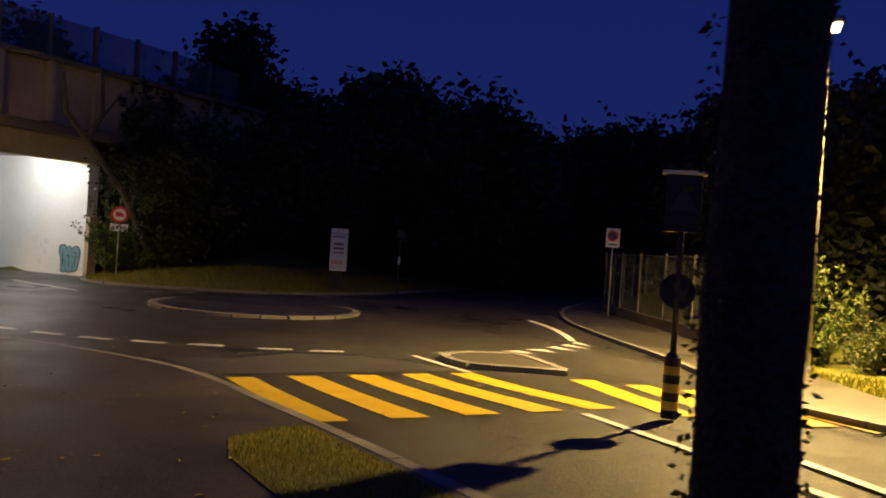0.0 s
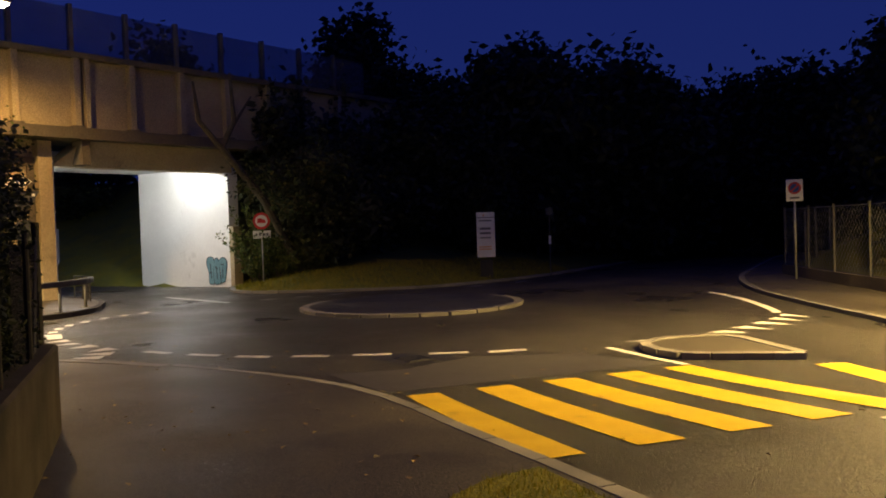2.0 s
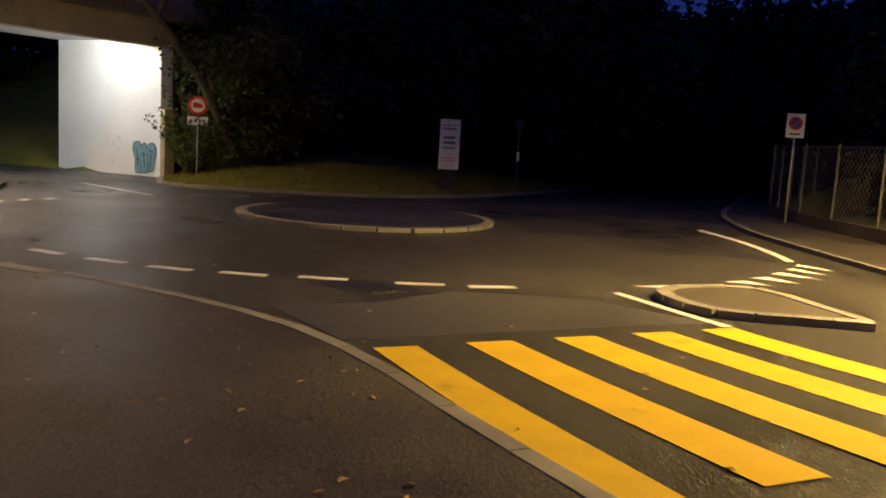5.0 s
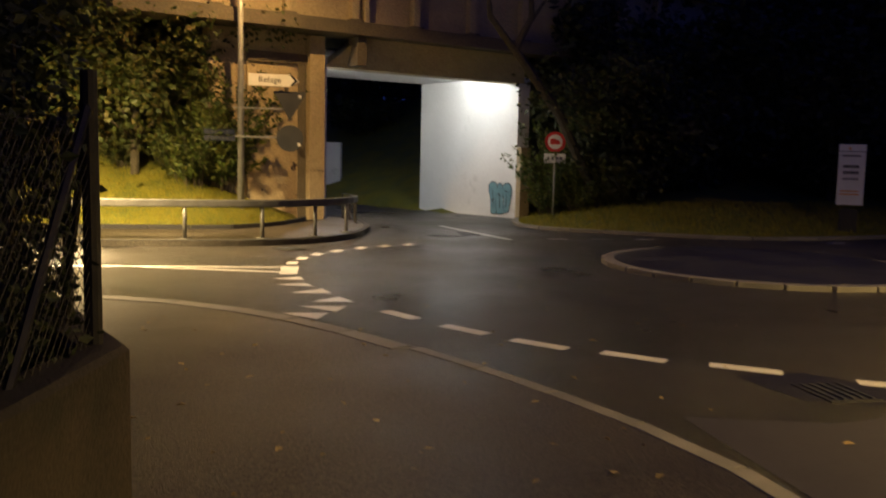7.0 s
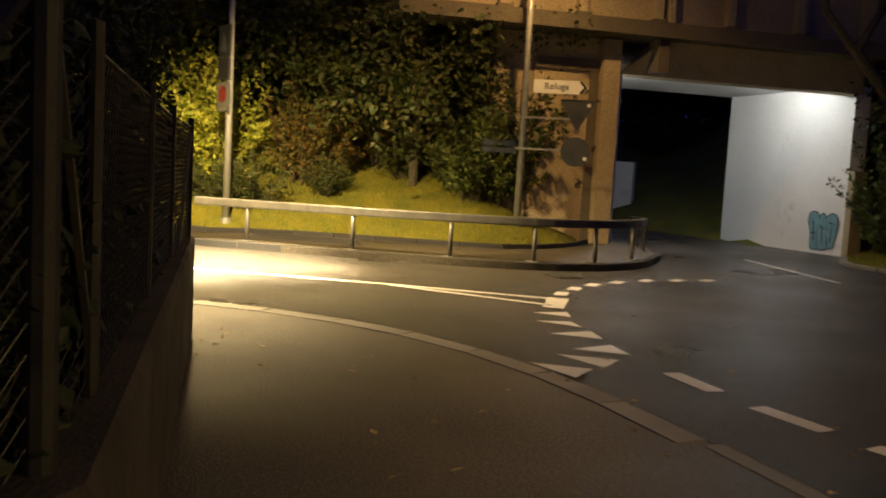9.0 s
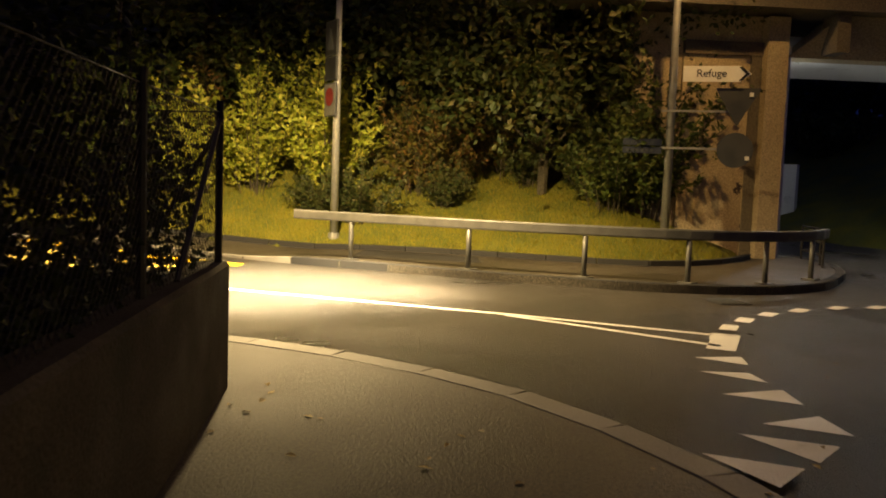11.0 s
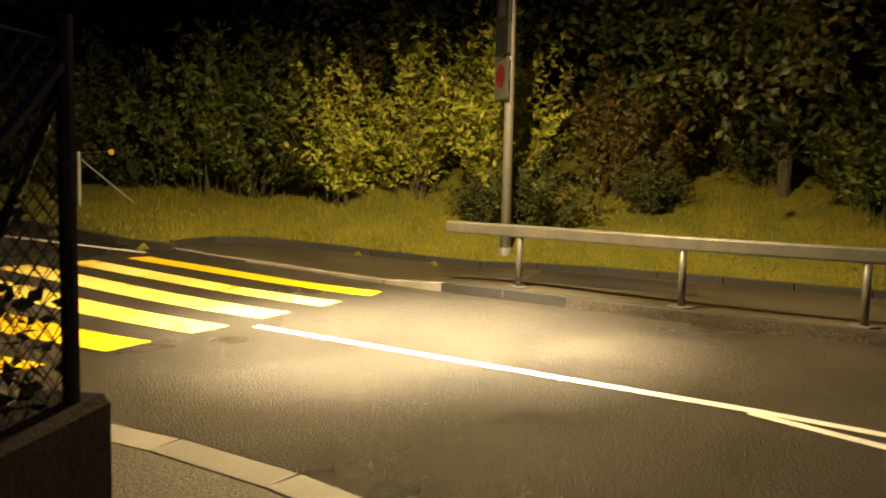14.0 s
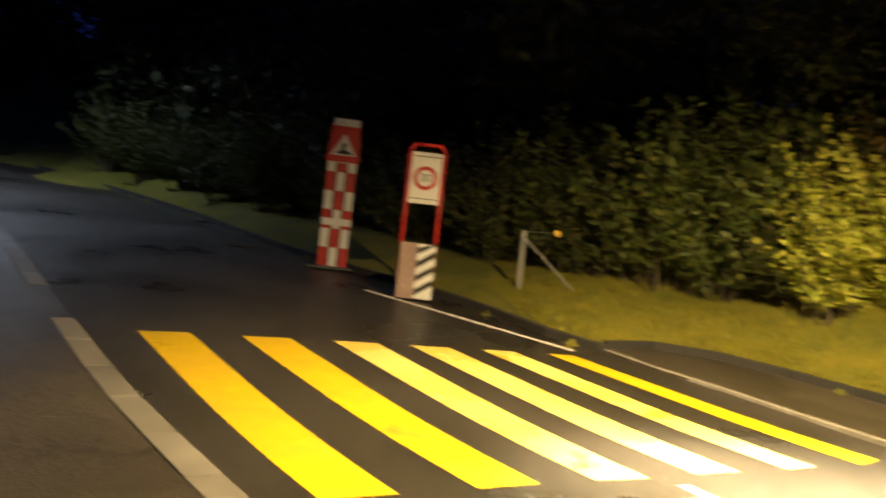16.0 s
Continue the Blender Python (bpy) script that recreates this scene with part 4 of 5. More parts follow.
zt = bank(-30.45, 16.7)
part("board", box(0.72, 0.14, 1.78, Matrix.Translation((0, 0, 0.94)), 0.01), M_SIGN_WHITE, totem)
part("stand", box(0.5, 0.1, 1.0, Matrix.Translation((0, 0.02, zt - 0.3))), M_SIGN_BLACK, totem)
part("seam", box(0.73, 0.006, 0.02, Matrix.Translation((0, -0.07, 2.5))), M_SIGN_BLACK, totem)
part("emblem", box(0.06, 0.006, 0.07, Matrix.Translation((-0.08, -0.073, 2.56))), M_ORANGE, totem)
for i, z in enumerate((2.03, 1.85, 1.68)):
    for j in range(6):
        part("letter_bar", box(0.058, 0.006, 0.085 if i < 2 else 0.06, Matrix.Translation((-0.2 + 0.072 * j, -0.073, z))), M_SIGN_BLACK if i < 2 else M_GREY_TEXT, totem)
part("caption_bar", box(0.5, 0.006, 0.05, Matrix.Translation((-0.02, -0.073, 2.36))), M_GREY_TEXT, totem)
for z in (1.33, 1.24):
    part("caption_bar", box(0.5, 0.006, 0.04, Matrix.Translation((-0.03, -0.073, z))), M_ORANGE, totem)

marker_post = thing("marker_post", "thin post with a small pale reflector by the far road", "post", place=facing(-30.9, 19.75, 0, 0, 5))
part("post", rod((0, 0, 0.0), (0, 0, 2.9), 0.03, 0.03, 8), M_SIGN_BACK, marker_post)
part("reflector", box(0.1, 0.03, 0.34, Matrix.Translation((0, -0.04, 1.35))), M_SIGN_WHITE, marker_post)
part("plate", box(0.3, 0.03, 0.3, Matrix.Translation((0, -0.04, 2.55))), M_SIGN_BACK, marker_post)

# parking sign and mesh fence
pk = facing(-21.9, 24.2, 0, 0, 5)
park = thing("parking_sign", "white no-parking zone board with a red roundel on a post", "traffic sign", place=pk)
part("post", rod((0, 0.04, -0.1), (0, 0.04, 3.35), 0.035, 0.035, 10), M_STEEL, park, smooth=True)
part("board", box(0.52, 0.02, 0.72, Matrix.Translation((0, 0, 2.65)), 0.006), M_SIGN_WHITE, park)
part("roundel", plate(disc(0.2, cz=3.08), 0.006, Matrix.Translation((0, -0.014, 0))), M_SIGN_RED, park, "red ring")
part("centre", plate(disc(0.14, cz=3.08), 0.006, Matrix.Translation((0, -0.02, 0))), M_SIGN_BLUE, park, "blue centre")
part("slash", plate([(-0.13, 2.97), (-0.09, 2.95), (0.13, 3.18), (0.09, 3.2)], 0.006, Matrix.Translation((0, -0.025, 0))), M_SIGN_RED, park)
part("caption_bar", box(0.3, 0.006, 0.06, Matrix.Translation((0, -0.013, 2.73))), M_GREY_TEXT, park)


def chain_link(a, b, z0, z1, pitch=0.09, r=0.002, bm=None):
    """Crossing diagonal wires between two plan points."""
    bm = bm or bmesh.new()
    a, b = Vector(a), Vector(b)
    length, high = (b - a).length, z1 - z0
    d = (b - a).normalized()
    u = -high
    while u < length:
        for flip in (0, 1):
            s0, s1 = max(u, 0), min(u + high, length)
            if s1 - s0 > 0.02:
                za, zb = z0 + (s0 - u), z0 + (s1 - u)
                if flip:
                    za, zb = z0 + z1 - za, z0 + z1 - zb
                rod((*(a + d * s0), za), (*(a + d * s1), zb), r, r, 3, bm)
        u += pitch
    return bm


mesh_fence = thing("mesh_fence", "galvanised wire-mesh fence on a low dark wall", "fence")
for (ax, ay), (bx, by) in zip(FENCE_LINE, FENCE_LINE[1:]):
    part("panel", chain_link((ax, ay), (bx, by), 0.45, 2.4, 0.22, 0.004), M_STEEL, mesh_fence)
    d = Vector((bx - ax, by - ay)).normalized() * 0.12
    part("plinth", prism([(ax - d.y, ay + d.x), (ax + d.y, ay - d.x), (bx + d.y, by - d.x), (bx - d.y, by + d.x)], -0.1, 0.42), M_CONC_DARK, mesh_fence)
    part("top_rail", rod((ax, ay, 2.42), (bx, by, 2.42), 0.016, 0.016, 6), M_RAIL, mesh_fence)
for x, y in FENCE_LINE + [(-25.0, 27.0), (-25.3, 27.8), (-25.6, 28.6), (-25.9, 29.6)]:
    part("post", rod((x, y, 0.0), (x, y, 2.5), 0.04, 0.04, 8), M_RAIL, mesh_fence)

cabinet = thing("utility_cabinet", "pale grey street utility cabinet with an overhanging lid", "cabinet", place=facing(-11.3, 19.3, 0.06, -1, 5))
part("body", box(1.15, 0.55, 1.0, None, 0.015), mottled("cabinet_grey", (0.36, 0.35, 0.31), (0.28, 0.27, 0.24), 0.6, 2, 60, 0.5, 0.1, 0.003), cabinet)
part("lid", box(1.25, 0.65, 0.1, Matrix.Translation((0, 0, 1.0)), 0.02), M_WALL, cabinet, "mossy lid")
part("door_seam", box(0.015, 0.01, 0.85, Matrix.Translation((0, -0.28, 0.08))), M_BLACK, cabinet)
part("plinth", box(1.1, 0.5, 0.1, Matrix.Translation((0, 0, -0.06))), M_CONC_DARK, cabinet)

# refuge bollard with signs
z0 = grade(-5.2, 11.3)
bo = facing(-5.2, 11.3, z0, 3.0, 3.5)
boll = thing("refuge_bollard", "black and yellow banded bollard with signs above it on the refuge", "bollard", place=bo)
for i in range(7):
    part("band", rod((0, 0, 0.02 + 0.11 * i), (0, 0, 0.13 + 0.11 * i), 0.105, 0.105, 16), M_SIGN_BLACK if i % 2 == 0 else M_SIGN_YELLOW, boll)
part("cap", rod((0, 0, 0.79), (0, 0, 0.85), 0.09, 0.05, 16), M_SIGN_BLACK, boll)
part("pole", rod((0, 0.0, 0.8), (0, 0.0, 3.1), 0.04, 0.04, 10), M_BLACK, boll, smooth=True)
# lamp A stands behind: the shaded fronts are put into dark sign colours
kr = part("keep_right_disc", plate(disc(0.22, cz=1.62), 0.06), M_NAVY, boll, "blue keep-right disc, back-lit shade put into its dark colour")
part("arrow", plate([(-0.12, 1.74), (-0.08, 1.78), (0.06, 1.62), (0.12, 1.68), (0.12, 1.5), (-0.05, 1.5), (0.02, 1.57)], 0.008, Matrix.Translation((0, -0.036, 0))), M_SIGN_BACK, kr)
sb = part("sign_box", box(0.44, 0.14, 0.72, Matrix.Translation((0, 0, 2.36)), 0.015), M_NAVY, boll, "boxed crossing sign, back-lit shade put into its dark colour")
part("sign_triangle", plate([(-0.17, 2.62), (0.17, 2.62), (0, 2.95)], 0.008, Matrix.Translation((0, -0.075, 0))), M_SIGN_BACK, sb)
# lit top edge of the box painted as a pale panel
part("roof", box(0.55, 0.22, 0.05, Matrix.Translation((0, 0, 3.08)), 0.01), M_SIGN_WHITE, boll, "top panel, lit upper edge put into its pale colour")

# guard rail
POSTS = [(-23.58, -5.35), (-23.72, -2.98), (-24.06, -1.0), (-24.58, 0.58), (-25.5, 1.64), (-26.9, 2.22)]
rail = thing("guard_rail", "weathered box-section guard rail on short posts along the kerb", "guard rail")
RL = smooth_line([(-23.3, -6.45)] + POSTS + [(-28.0, 2.35)], 0.4)
bm = bmesh.new()
rings = []
for i, (x, y) in enumerate(RL):
    a, b = Vector(RL[max(i - 1, 0)]), Vector(RL[min(i + 1, len(RL) - 1)])
    t = (b - a).normalized()
    nx, ny = -t.y, t.x
    zc = grade(x, y) + 0.92
    prof = [(-0.05, -0.085), (0.05, -0.085), (0.06, -0.06), (0.06, 0.06), (0.05, 0.085), (-0.05, 0.085), (-0.06, 0.06), (-0.06, -0.06)]
    rings.append([bm.verts.new((x + nx * p, y + ny * p, zc + q)) for p, q in prof])
for a, b in zip(rings, rings[1:]):
    for i in range(8):
        bm.faces.new((a[i], a[(i + 1) % 8], b[(i + 1) % 8], b[i]))
bm.faces.new(rings[0])
bm.faces.new(rings[-1][::-1])
bmesh.ops.recalc_face_normals(bm, faces=bm.faces[:])
part("beam", bm, M_RAIL, rail, "grey weathered box beam")
for x, y in POSTS:
    z = grade(x, y) + 0.13
    part("post", rod((x, y, z), (x, y, z + 0.75), 0.045, 0.045, 12), M_RAIL, rail, smooth=True)
    part("base_plate", box(0.26, 0.2, 0.025, pose(x, y, z + 0.001, 0, 0, 70), 0.005), M_RAIL, rail)

small_rail = thing("walk_railing", "low dark steel railing beside the pillar", "railing")
for a, b in zip([(-31.7, 1.6), (-31.0, 1.9), (-30.3, 2.1)], [(-31.0, 1.9), (-30.3, 2.1), (-29.7, 2.2)]):
    for z in (0.35, 0.62, 0.9):
        part("bar", rod((*a, z), (*b, z), 0.02, 0.02, 6), M_BLACK, small_rail)
for x, y in ((-31.7, 1.6), (-31.0, 1.9), (-30.3, 2.1), (-29.7, 2.2)):
    part("post", rod((x, y, 0.1), (x, y, 0.92), 0.025, 0.025, 8), M_BLACK, small_rail)

# ---- works signs on the rising road ----
zs = grade(-19.5, -14.2)
sf = facing(-19.5, -14.2, zs, -15.7, -0.5)
speed = thing("speed_stand", "white speed-limit board in a red frame on a striped concrete block", "traffic sign", place=sf)
for sx in (-0.29, 0.29):
    part("frame_post", rod((sx, 0, 0.25), (sx, 0, 2.55), 0.032, 0.032, 10), M_SIGN_RED, speed, "red tube", True)
part("frame_top", rod((-0.22, 0, 2.63), (0.22, 0, 2.63), 0.032, 0.032, 10), M_SIGN_RED, speed, "red tube", True)
for sx in (-1, 1):
    part("frame_corner", rod((sx * 0.29, 0, 2.54), (sx * 0.21, 0, 2.635), 0.034, 0.034, 10), M_SIGN_RED, speed, "red tube")
part("board", box(0.52, 0.03, 0.88, Matrix.Translation((0, -0.02, 1.62)), 0.006), M_SIGN_WHITE, speed)
part("roundel", plate(disc(0.205, cz=2.06), 0.006, Matrix.Translation((0, -0.04, 0))), M_SIGN_RED, speed, "red ring")
part("centre", plate(disc(0.14, cz=2.06), 0.006, Matrix.Translation((0, -0.046, 0))), M_SIGN_WHITE, speed)
for z in (1.7, 2.42):
    part("border_bar", box(0.46, 0.006, 0.012, Matrix.Translation((0, -0.037, z))), M_SIGN_BLACK, speed)
lettering("30", 0.19, speed, Matrix.Translation((0, -0.052, 2.06)), "number")
part("block", box(0.58, 0.5, 0.95, None, 0.03), mottled("pink_concrete", (0.36, 0.25, 0.22), (0.28, 0.2, 0.18), 0.8, 2, 60, 0.5, 0.2, 0.005), speed, "reddish concrete block")
bd = part("stripe_board", box(0.3, 0.02, 0.92, Matrix.Translation((0.16, -0.262, 0.02))), M_SIGN_WHITE, speed, "black and white slanted stripes")
for i in range(4):
    zb = 0.06 + 0.235 * i
    part("stripe", plate([(0.01, zb), (0.31, zb + 0.2), (0.31, zb + 0.31 if zb + 0.31 < 0.93 else 0.93), (0.01, zb + 0.11)], 0.006, Matrix.Translation((0, -0.275, 0))), M_SIGN_BLACK, bd)

zw = grade(-18.5, -16.9)
wf = facing(-18.5, -16.9, zw, -15.7, -0.5)
works = thing("roadworks_barrier", "red and white beacon barrier carrying a roadworks triangle", "barrier", place=wf)
for i, sx in enumerate((-0.2, 0.0, 0.2)):
    for j in range(6):
        red = (i + j) % 2 == 0
        part("beacon_band", box(0.16, 0.05, 0.37, Matrix.Translation((sx, 0, 0.05 + 0.375 * j))), M_SIGN_RED if red else M_SIGN_WHITE, works)
part("cross_bar", box(0.58, 0.07, 0.14, Matrix.Translation((0, -0.01, 0.86)), 0.01), M_SIGN_WHITE, works)
part("cross_bar", box(0.58, 0.07, 0.1, Matrix.Translation((0, -0.01, 2.1)), 0.01), M_SIGN_WHITE, works)
part("foot", box(0.9, 0.5, 0.05, None, 0.01), M_SIGN_BACK, works)
hb = part("head_board", plate([(-0.32, 2.12), (0.32, 2.12), (0.28, 2.98), (-0.24, 2.98)], 0.04, Matrix.Translation((0, -0.03, 0))), M_SIGN_RED, works, "red board")
part("top_band", box(0.5, 0.02, 0.14, Matrix.Translation((0.02, -0.062, 2.83))), M_SIGN_WHITE, works)
part("triangle", plate([(-0.34, 2.2), (0.34, 2.2), (0.0, 2.8)], 0.012, Matrix.Translation((0, -0.058, 0))), M_SIGN_RED, works)
part("triangle_face", plate([(-0.25, 2.25), (0.25, 2.25), (0.0, 2.69)], 0.012, Matrix.Translation((0, -0.066, 0))), M_SIGN_WHITE, works)
part("symbol", plate([(-0.17, 2.28), (0.17, 2.28), (0.1, 2.34), (0.02, 2.36), (0.05, 2.48), (-0.03, 2.5), (-0.06, 2.36)], 0.012, Matrix.Translation((0, -0.074, 0))), M_SIGN_BLACK, works)

zf = bank(-21.46, -14.3)
stay = thing("fence_post", "grey fence post with a slanting stay and yellow tag", "post")
part("post", rod((-21.46, -14.3, zf - 0.2), (-21.46, -14.3, 1.95), 0.04, 0.04, 8), M_STEEL, stay)
part("stay", rod((-21.5, -14.3, 1.8), (-22.5, -13.6, 0.75), 0.018, 0.018, 6), M_STEEL, stay)
part("wire", rod((-21.46, -14.3, 1.93), (-22.1, -14.2, 1.97), 0.004, 0.004, 4), M_STEEL, stay)
part("tag", plate(disc(0.06, 12), 0.03, pose(-22.05, -14.2, 1.96)), M_SIGN_YELLOW, stay, "yellow tag")


# ---- garden wall and its fence ----
def wall_top(x):
    return 1.0 if x < -10 else 1.0 + 0.025 * (x + 10)


bm = bmesh.new()
back = offset_line(WALL_LINE, 0.26)
rows = []
for (x, y), (bx, by) in zip(WALL_LINE, back):
    z, t = grade(x, y) - 0.2, wall_top(x)
    c = 0.03
    rows.append([bm.verts.new(p) for p in ((x, y, z), (x, y, t - c), (x + (bx - x) * 0.1, y + (by - y) * 0.1, t), (bx - (bx - x) * 0.1, by - (by - y) * 0.1, t), (bx, by, t - c), (bx, by, z))])
for a, b in zip(rows, rows[1:]):
    for i in range(5):
        bm.faces.new((a[i], a[i + 1], b[i + 1], b[i]))
bm.faces.new(rows[0])
bm.faces.new(rows[-1][::-1])
bmesh.ops.recalc_face_normals(bm, faces=bm.faces[:])
solid("garden_wall", bm, M_WALL, "low weathered rendered garden wall with rounded top", "wall", "structure")
bm = bmesh.new()
FB = smooth_line(FENCE_B, 0.6)
for (ax, ay), (bx, by) in zip(FB, FB[1:]):
    n = Vector((by - ay, ax - bx)).normalized() * 0.11
    za, zb = grade(ax, ay), grade(bx, by)
    q = [bm.verts.new(p) for p in ((ax - n.x, ay - n.y, za - 0.2), (ax + n.x, ay + n.y, za - 0.2), (ax + n.x, ay + n.y, za + 0.9), (ax - n.x, ay - n.y, za + 0.9),
                                   (bx - n.x, by - n.y, zb - 0.2), (bx + n.x, by + n.y, zb - 0.2), (bx + n.x, by + n.y, zb + 0.9), (bx - n.x, by - n.y, zb + 0.9))]
    for f in ((0, 1, 5, 4), (1, 2, 6, 5), (2, 3, 7, 6), (3, 0, 4, 7), (0, 3, 2, 1), (4, 5, 6, 7)):
        bm.faces.new([q[i] for i in f])
bmesh.ops.recalc_face_normals(bm, faces=bm.faces[:])
solid("garden_wall_side", bm, M_WALL, "low garden wall along the rising road", "wall", "structure")

fence = thing("garden_fence", "dark wire-mesh fence with iron posts on the garden wall", "fence")
fl = offset_line(WALL_LINE, 0.13)
run = 0.0
posts = [fl[-1]]
for a, b in zip(fl[::-1], fl[::-1][1:]):
    run += math.hypot(b[0] - a[0], b[1] - a[1])
    if run > 1.9:
        posts.append(b)
        run = 0.0
corner = (-15.4, -0.87)
posts[0] = corner
for x, y in posts:
    part("post", rod((x, y, wall_top(x) - 0.15), (x, y, wall_top(x) + 1.18), 0.028, 0.028, 8), M_BLACK, fence)
for a, b in list(zip(posts, posts[1:]))[:4]:
    part("mesh", chain_link(a, b, 1.0, 2.1, 0.075, 0.0022), M_BLACK, fence)
    part("wire", rod((*a, 2.1), (*b, 2.1), 0.005, 0.005, 4), M_BLACK, fence)
part("brace", rod((*corner, 2.05), (posts[1][0] * 0.62 + corner[0] * 0.38, posts[1][1] * 0.62 + corner[1] * 0.38, 1.0), 0.02, 0.02, 6), M_BLACK, fence)
for a, b in zip(FENCE_B[:3], FENCE_B[1:4]):
    a2 = corner if a == FENCE_B[0] else a
    part("mesh", chain_link(a2, b, 0.95, 2.1, 0.075, 0.0022), M_BLACK, fence)
    part("post", rod((*b, grade(*b) + 0.7), (*b, grade(*b) + 2.1), 0.028, 0.028, 8), M_BLACK, fence)
    part("wire", rod((*a2, 2.1), (*b, grade(*b) + 2.1), 0.005, 0.005, 4), M_BLACK, fence)
part("brace", rod((*corner, 2.0), (-15.2, -1.5, 0.95), 0.02, 0.02, 6), M_BLACK, fence)


BEND = (-9.86, 2.74)
part("post", rod((*BEND, 0.8), (*BEND, 2.35), 0.045, 0.04, 10), M_BLACK, fence, "stout corner post")
part("brace", rod((*BEND, 2.2), (-8.9, 2.78, 0.98), 0.022, 0.022, 6), M_BLACK, fence)
part("brace", rod((*BEND, 2.2), (-10.55, 2.28, 0.98), 0.022, 0.022, 6), M_BLACK, fence)
part("mesh", chain_link((-7.4, 2.8), BEND, 1.0, 2.1, 0.075, 0.0022), M_BLACK, fence)

# ---- plants ----
def leaf_mesh(name, points, size, mat, rng, droop=0.4):
    """Many small bent leaves at the given places."""
    verts, faces = [], []
    for p in points:
        s = size * rng.uniform(0.6, 1.25)
        d = Vector((rng.gauss(0, 1), rng.gauss(0, 1), rng.gauss(0, 0.6) - droop)).normalized()
        side = d.cross(Vector((rng.gauss(0, 1), rng.gauss(0, 1), rng.gauss(0, 1)))).normalized()
        up = side.cross(d)
        b = len(verts)
        c = Vector(p)
        verts += [c, c + d * s * 0.5 + side * s * 0.3 + up * s * 0.08, c + d * s, c + d * s * 0.5 - side * s * 0.3 + up * s * 0.08]
        faces += [(b, b + 1, b + 2), (b, b + 2, b + 3)]
    me = bpy.data.meshes.new(name)
    me.from_pydata(verts, [], faces)
    me.materials.append(mat)
    return me


def crown_points(rng, n, rx, ry, rz, clumps, z0=0.0, tight=0.32):
    """Leaf places gathered in clumps inside an uneven crown."""
    cs = []
    for _ in range(clumps):
        while True:
            x, y, z = (rng.uniform(-1, 1) for _ in range(3))
            r = x * x + y * y + z * z
            if 0.15 < r < 1:
                break
        k = rng.uniform(0.75, 1.12)
        cs.append((x * rx * k, y * ry * k, z0 + rz + z * rz * k, rng.uniform(0.5, 1.25)))
    out = []
    for i in range(n):
        x, y, z, k = cs[rng.randrange(clumps)]
        out.append((x + rng.gauss(0, tight * k * rx), y + rng.gauss(0, tight * k * ry), max(z + rng.gauss(0, tight * 0.8 * k * rz), z0 * 0.6 + 0.05)))
    return out, cs


def tree(name, seed, height, width, mat, leaf, n, label, category="tree", trunk_r=0.16, clear=0.25, clumps=26, group="", tight=0.26):
    rng = random.Random(seed)
    t = thing(name, label, category, group)
    z0 = height * clear
    rz = (height - z0) / 2
    pts, cs = crown_points(rng, n, width / 2, width / 2, rz, clumps, z0, tight)
    bm = bmesh.new()
    top = (rng.uniform(-0.3, 0.3), rng.uniform(-0.3, 0.3), height * 0.8)
    mid = (top[0] * 0.3 + rng.uniform(-0.15, 0.15), top[1] * 0.3, height * 0.4)
    rod((0, 0, -0.4), mid, trunk_r, trunk_r * 0.75, 9, bm)
    rod(mid, top, trunk_r * 0.75, trunk_r * 0.2, 8, bm)
    for x, y, z, k in cs[:12]:
        f = rng.uniform(0.3, 0.75)
        s = Vector(mid).lerp(Vector(top), max(0, min(1, (z / height - 0.45)))) if z > mid[2] else Vector((0, 0, 0)).lerp(Vector(mid), min(0.95, max(0.35, z / height)))
        rod(s, (x, y, z), trunk_r * 0.32, trunk_r * 0.08, 5, bm)
    part("trunk", bm, M_BARK, t)
    ob = new("crown", leaf_mesh("crown", pts, leaf, mat, rng))
    ob.parent = t
    return t


def put(proto, x, y, s, turn, sink=0.0):
    c = copy_thing(proto, Matrix.Translation((x, y, bank(x, y) - sink)) @ pose(0, 0, 0, 0, 0, turn))
    c.scale = (s, s, s)
    return c


rng = random.Random(5)
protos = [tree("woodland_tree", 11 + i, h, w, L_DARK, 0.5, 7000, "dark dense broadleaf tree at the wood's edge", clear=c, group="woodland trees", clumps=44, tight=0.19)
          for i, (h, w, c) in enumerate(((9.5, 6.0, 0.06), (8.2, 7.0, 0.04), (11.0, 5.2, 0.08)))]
far_spots = [(-33.5, 10.6, 0.62), (-34.8, 12.4, 0.80), (-36.5, 9.6, 0.95), (-36.0, 15.0, 0.86), (-38.5, 18.0, 0.98), (-35.8, 18.6, 0.66), (-39.5, 12.5, 1.08), (-40.5, 21.5, 0.97), (-37.8, 22.6, 0.76), (-42.5, 16.0, 1.08),
             (-43.5, 25.5, 1.05), (-41.2, 27.5, 0.84), (-46.5, 21.0, 1.12), (-46, 31, 0.96), (-44.8, 34, 0.9), (-50, 27, 1.15), (-52, 36, 1.1), (-48, 41, 0.95), (-38.5, 40.5, 0.95), (-33.5, 41.5, 0.9), (-29, 38, 0.9),
             (-26, 34.5, 0.85), (-21, 31, 0.9), (-24, 40, 1.05), (-15, 29, 0.9), (-9, 29.5, 1.0), (-3.5, 27, 0.95), (-17, 38, 1.1), (3, 26, 1.0), (10, 27, 1.0), (-57, 18, 1.2), (-56, 5, 1.1), (-60, -8, 1.1), (-52, -14, 1.1)]
